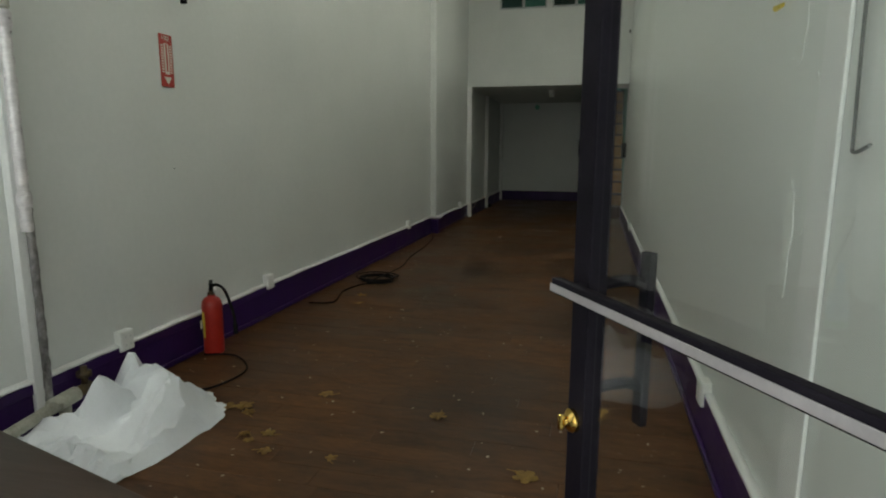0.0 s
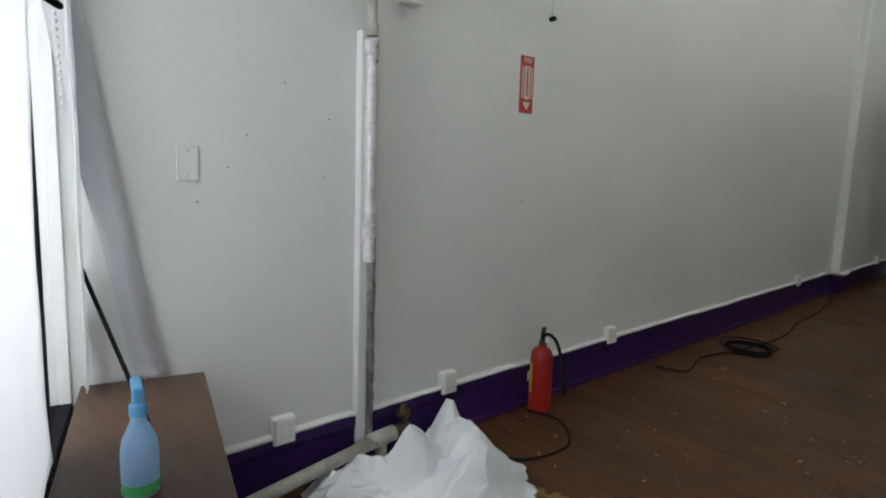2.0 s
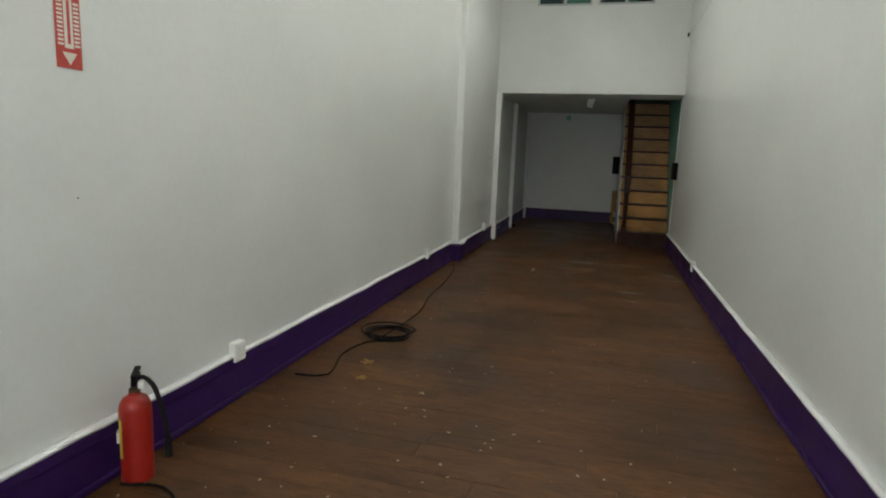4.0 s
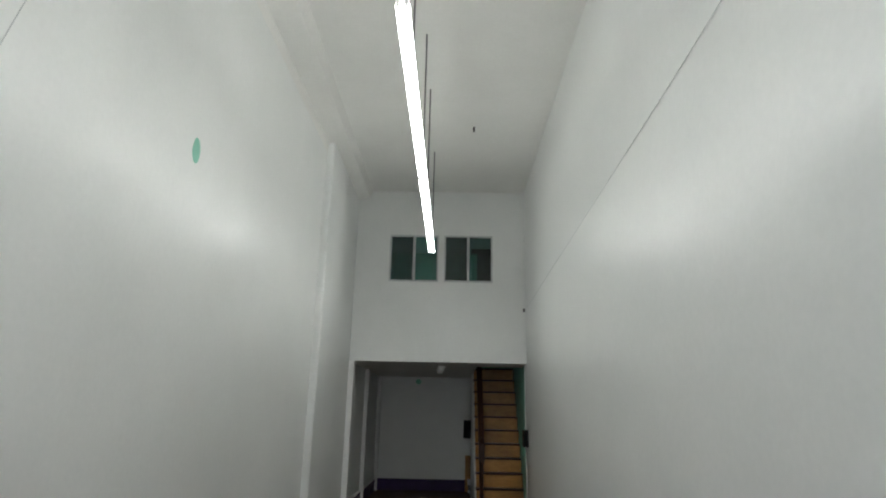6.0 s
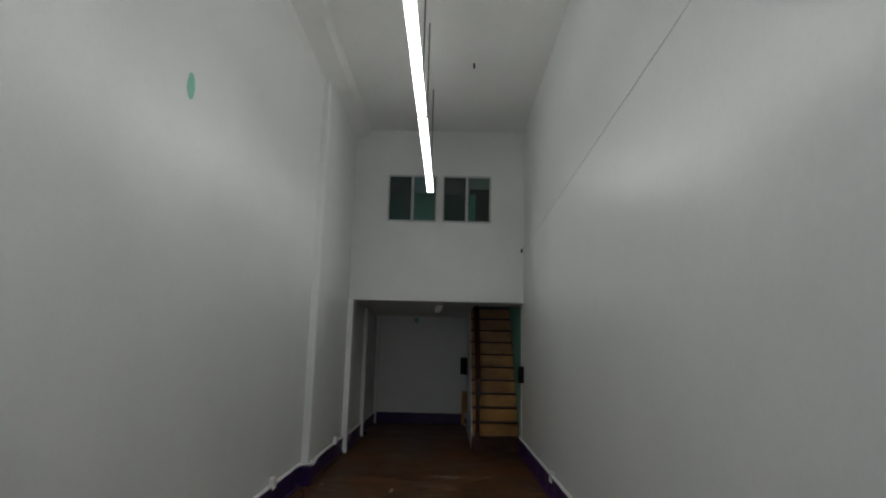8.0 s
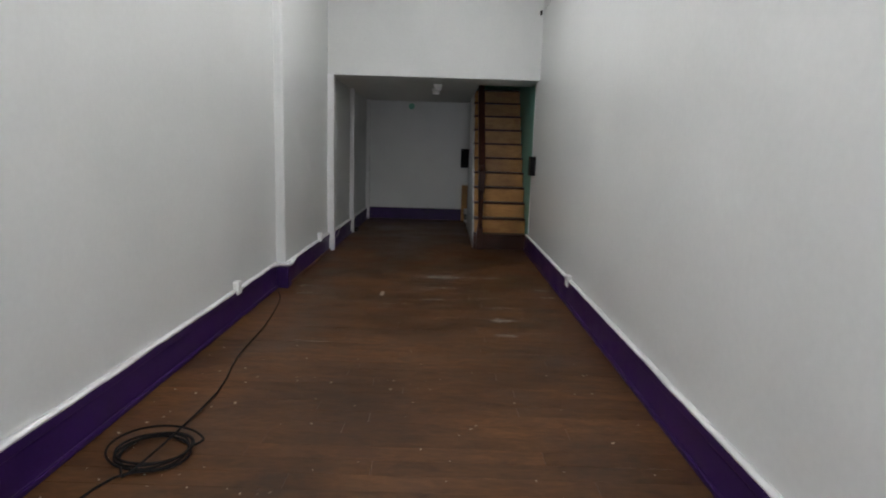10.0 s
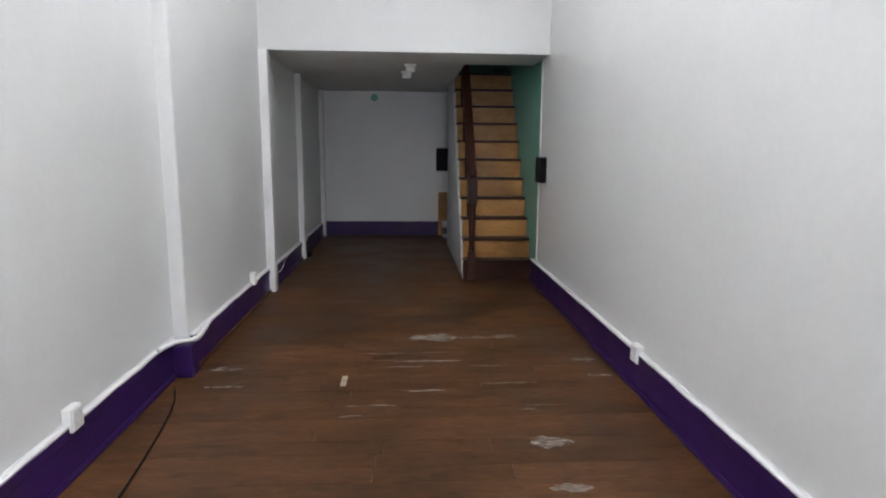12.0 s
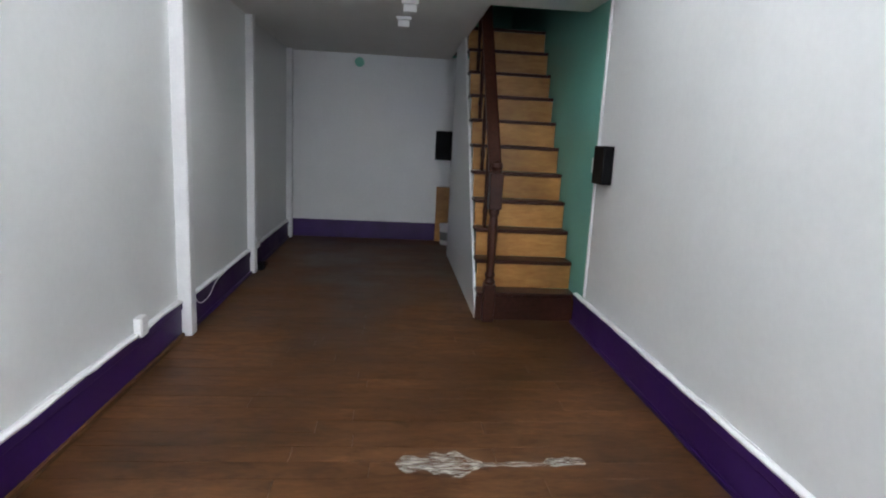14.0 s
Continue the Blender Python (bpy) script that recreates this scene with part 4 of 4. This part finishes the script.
# spray bottle and remote on the bench
sb = thing("spray_bottle", (0.775, 0.82, 0.6), "translucent blue spray bottle with a little green liquid", "bottle", rz=-10)
lpart("bottle", lathe(bmesh.new(), [(0.034, 0.0), (0.038, 0.006), (0.038, 0.10), (0.034, 0.125), (0.022, 0.15), (0.016, 0.165), (0.015, 0.185)], 28), BLUEPLASTIC, sb, "translucent blue bottle", True)
lpart("liquid", lathe(bmesh.new(), [(0.0345, 0.002), (0.0385, 0.008), (0.0385, 0.032)], 28), LIQUID, sb, "green liquid", True)
bm = lathe(bmesh.new(), [(0.018, 0.178), (0.018, 0.20), (0.012, 0.205), (0.012, 0.222)], 20)
box(bm, -0.055, -0.011, 0.222, 0.03, 0.011, 0.246, bevel=0.006)
box(bm, -0.062, -0.007, 0.225, -0.053, 0.007, 0.243, bevel=0.002)
tube(bm, curve_pts([(-0.02, 0, 0.225), (-0.035, 0, 0.205), (-0.036, 0, 0.185)]), 0.006)
lpart("trigger", bm, BLUE, sb, "blue trigger head")
rm = thing("remote_control", (1.00, 0.825, 0.6), "small white remote control lying on the bench", "remote control", rz=-9)
lpart("body", boxm(-0.022, -0.05, 0.0, 0.022, 0.05, 0.016, bevel=0.006), PLASTIC, rm)
lpart("screen", boxm(-0.014, 0.012, 0.0165, 0.014, 0.036, 0.018, bevel=0.001), BLACK, rm)
for k in range(6):
    lpart("button", boxm(-0.015 + (k % 2) * 0.017, -0.038 + (k // 2) * 0.015, 0.0163, -0.002 + (k % 2) * 0.017, -0.029 + (k // 2) * 0.015, 0.0185, bevel=0.001), CABLE, rm)

# coiled cable
def coil_pts():
    pts = [(0.15, 4.26, 0.008), (0.34, 4.33, 0.008), (0.26, 4.70, 0.008), (0.32, 5.0, 0.008)]
    for k in range(100):
        t = -1.2 + k * math.tau / 20
        r = 0.155 + 0.012 * math.sin(k * 0.7) + (0.05 if k > 84 else 0)
        pts.append((0.40 + r * math.cos(t), 5.21 + r * 1.02 * math.sin(t), 0.010 + 0.0004 * k))
    return pts + [(0.42, 5.9, 0.009), (0.33, 6.5, 0.008), (0.30, 7.2, 0.008), (0.20, 8.0, 0.008), (0.09, 8.35, 0.008)]


tagged(part("coiled_cable", tube(bmesh.new(), curve_pts(coil_pts(), 3), 0.006), RUBBER, None, "", True), "black cable coiled on the floor with loose ends", "cable")
tagged(part("floor_cable", tube(bmesh.new(), curve_pts([(0.10, 2.95, 0.007), (0.30, 2.98, 0.007), (0.50, 2.78, 0.007), (0.46, 2.5, 0.007), (0.30, 2.42, 0.007)]), 0.006), RUBBER, None, "", True), "thin black cable lying in a loop on the floor", "cable")


def leaf(x, y, s, rz):
    bm = bmesh.new()
    c = bm.verts.new((0, 0, 0.008))
    ring = []
    for k in range(30):
        t = k * math.tau / 30
        r = s * (0.62 + 0.38 * abs(math.cos(2.5 * t))) * (0.9 + 0.2 * noise.noise((t * 3, x, y)))
        ring.append(bm.verts.new((r * math.cos(t), r * math.sin(t), 0.004 + 0.012 * abs(noise.noise((math.cos(t) * 2, math.sin(t) * 2, x * 5))))))
    for k in range(30):
        bm.faces.new((c, ring[k], ring[(k + 1) % 30]))
    bmesh.ops.solidify(bm, geom=bm.faces[:], thickness=0.0015)
    lf = thing("dry_leaf", (x, y, 0.001), "dry yellow-brown maple leaf lying on the floor", "leaf", "leaves on the floor", rz=rz)
    lpart("blade", bm, LEAF, lf)
    lpart("stalk", tube(bmesh.new(), [(s * 0.2, 0, 0.006), (s * 0.9, 0.01, 0.004), (s * 1.4, 0.03, 0.004)], 0.0018, 5), LEAF, lf)


LEAVES = [(1.10, 2.59, 0.045, 0), (1.73, 2.49, 0.05, 67), (2.20, 2.06, 0.06, 134), (0.76, 2.36, 0.055, 201), (0.68, 2.33, 0.05, 20), (0.82, 2.30, 0.04, 290), (1.40, 2.0, 0.03, 268), (1.03, 2.13, 0.04, 335), (0.98, 2.05, 0.03, 80), (1.10, 1.98, 0.035, 150), (0.93, 2.10, 0.03, 220), (0.55, 4.35, 0.04, 30), (0.48, 4.62, 0.05, 120)]
for x, y, size, turn in LEAVES:
    leaf(x, y, size, turn)

rnd = random.Random(5)
bm = bmesh.new()
for k in range(420):
    y = 1.3 + 5.5 * rnd.random() ** 1.8
    x = 0.1 + 2.7 * rnd.random() ** 1.4
    s = rnd.uniform(0.002, 0.0075)
    m = pose(x, y, 0.003, rnd.uniform(-15, 15), rnd.uniform(-15, 15), rnd.uniform(0, 360))
    vs = [bm.verts.new(m @ Vector((s * a * rnd.uniform(0.6, 1.5), s * b * rnd.uniform(0.4, 1.2), 0.0))) for a, b in ((-1, -1), (1, -1), (1.2, 0.6), (0, 1.2), (-1, 0.7))]
    bm.faces.new(vs)
tagged(part("floor_debris", bm, CHIP), "scattered pale paint chips and leaf crumbs", "debris", kind="stuff")


def scrape(x0, x1, y, w, seed):
    bm = bmesh.new()
    n = 24
    top, bot = [], []
    for k in range(n + 1):
        u = k / n
        h = w * (math.sin(math.pi * u) ** 0.5) * (0.6 + 0.5 * noise.noise((u * 5, seed, 0))) + 0.001
        c = y + 0.015 * noise.noise((u * 2, seed, 6))
        top.append(bm.verts.new((x0 + (x1 - x0) * u, c + h, 0.0022)))
        bot.append(bm.verts.new((x0 + (x1 - x0) * u, c - h * 0.8, 0.0022)))
    for k in range(n):
        bm.faces.new((bot[k], bot[k + 1], top[k + 1], top[k]))
    tagged(part("scrape_mark", bm, SCUFF), "pale dusty scrape worn across the brown floorboards", "scrape mark", "scrapes on the floor")


MARKS = ((1.53, 1.92, 9.27, 0.16), (1.88, 2.20, 9.27, 0.035), (2.18, 2.38, 9.29, 0.06), (1.08, 1.95, 8.93, 0.010), (1.40, 1.92, 8.76, 0.028), (1.36, 1.62, 8.66, 0.02), (1.93, 2.25, 8.66, 0.010), (1.97, 2.34, 8.35, 0.014), (2.15, 2.27, 7.96, 0.02),
         (2.13, 2.36, 7.58, 0.09), (2.13, 2.33, 7.17, 0.06), (1.13, 1.26, 7.92, 0.012), (0.2, 0.42, 8.66, 0.05), (0.26, 0.5, 8.36, 0.03), (2.66, 2.84, 8.75, 0.06), (2.70, 2.86, 8.45, 0.05), (2.2, 2.36, 8.02, 0.008), (0.6, 0.9, 6.9, 0.012), (1.5, 1.75, 8.25, 0.02), (1.15, 1.45, 8.05, 0.015))
for i, (x0, x1, y, w) in enumerate(MARKS):
    scrape(x0, x1, y, w, i * 3.7)
tagged(part("tape_strip", boxm(1.095, 8.345, 0.001, 1.13, 8.51, 0.003, m=pose(0, 0, 0)), CHIP), "short strip of pale tape stuck on the floor", "tape")

# ---- floorboards, last ----
PW = 0.127
rnd = random.Random(3)
unit = bmesh.new()
box(unit, 0, 0, -0.02, 1, 1, 0)
plank_mesh = bpy.data.meshes.new("floorboard")
unit.to_mesh(plank_mesh)
unit.free()
plank_mesh.materials.append(FLOOR)
floor_ob = bpy.data.objects["floor"]
y, row = 0.02, 0
while y < BACK_Y:
    w = min(PW, BACK_Y - y)
    cuts = [0.0, rnd.uniform(0.7, 1.5)] + ([rnd.uniform(1.9, 2.5)] if row % 2 else []) + [RIGHT]
    for a, b in zip(cuts, cuts[1:]):
        ob = new("floorboard", plank_mesh)
        ob.parent = floor_ob
        ob.location = (a + 0.001, y + 0.0008, rnd.uniform(-0.0008, 0.0))
        ob.scale = (b - a - 0.002, w - 0.0016, 1)
    y += PW
    row += 1
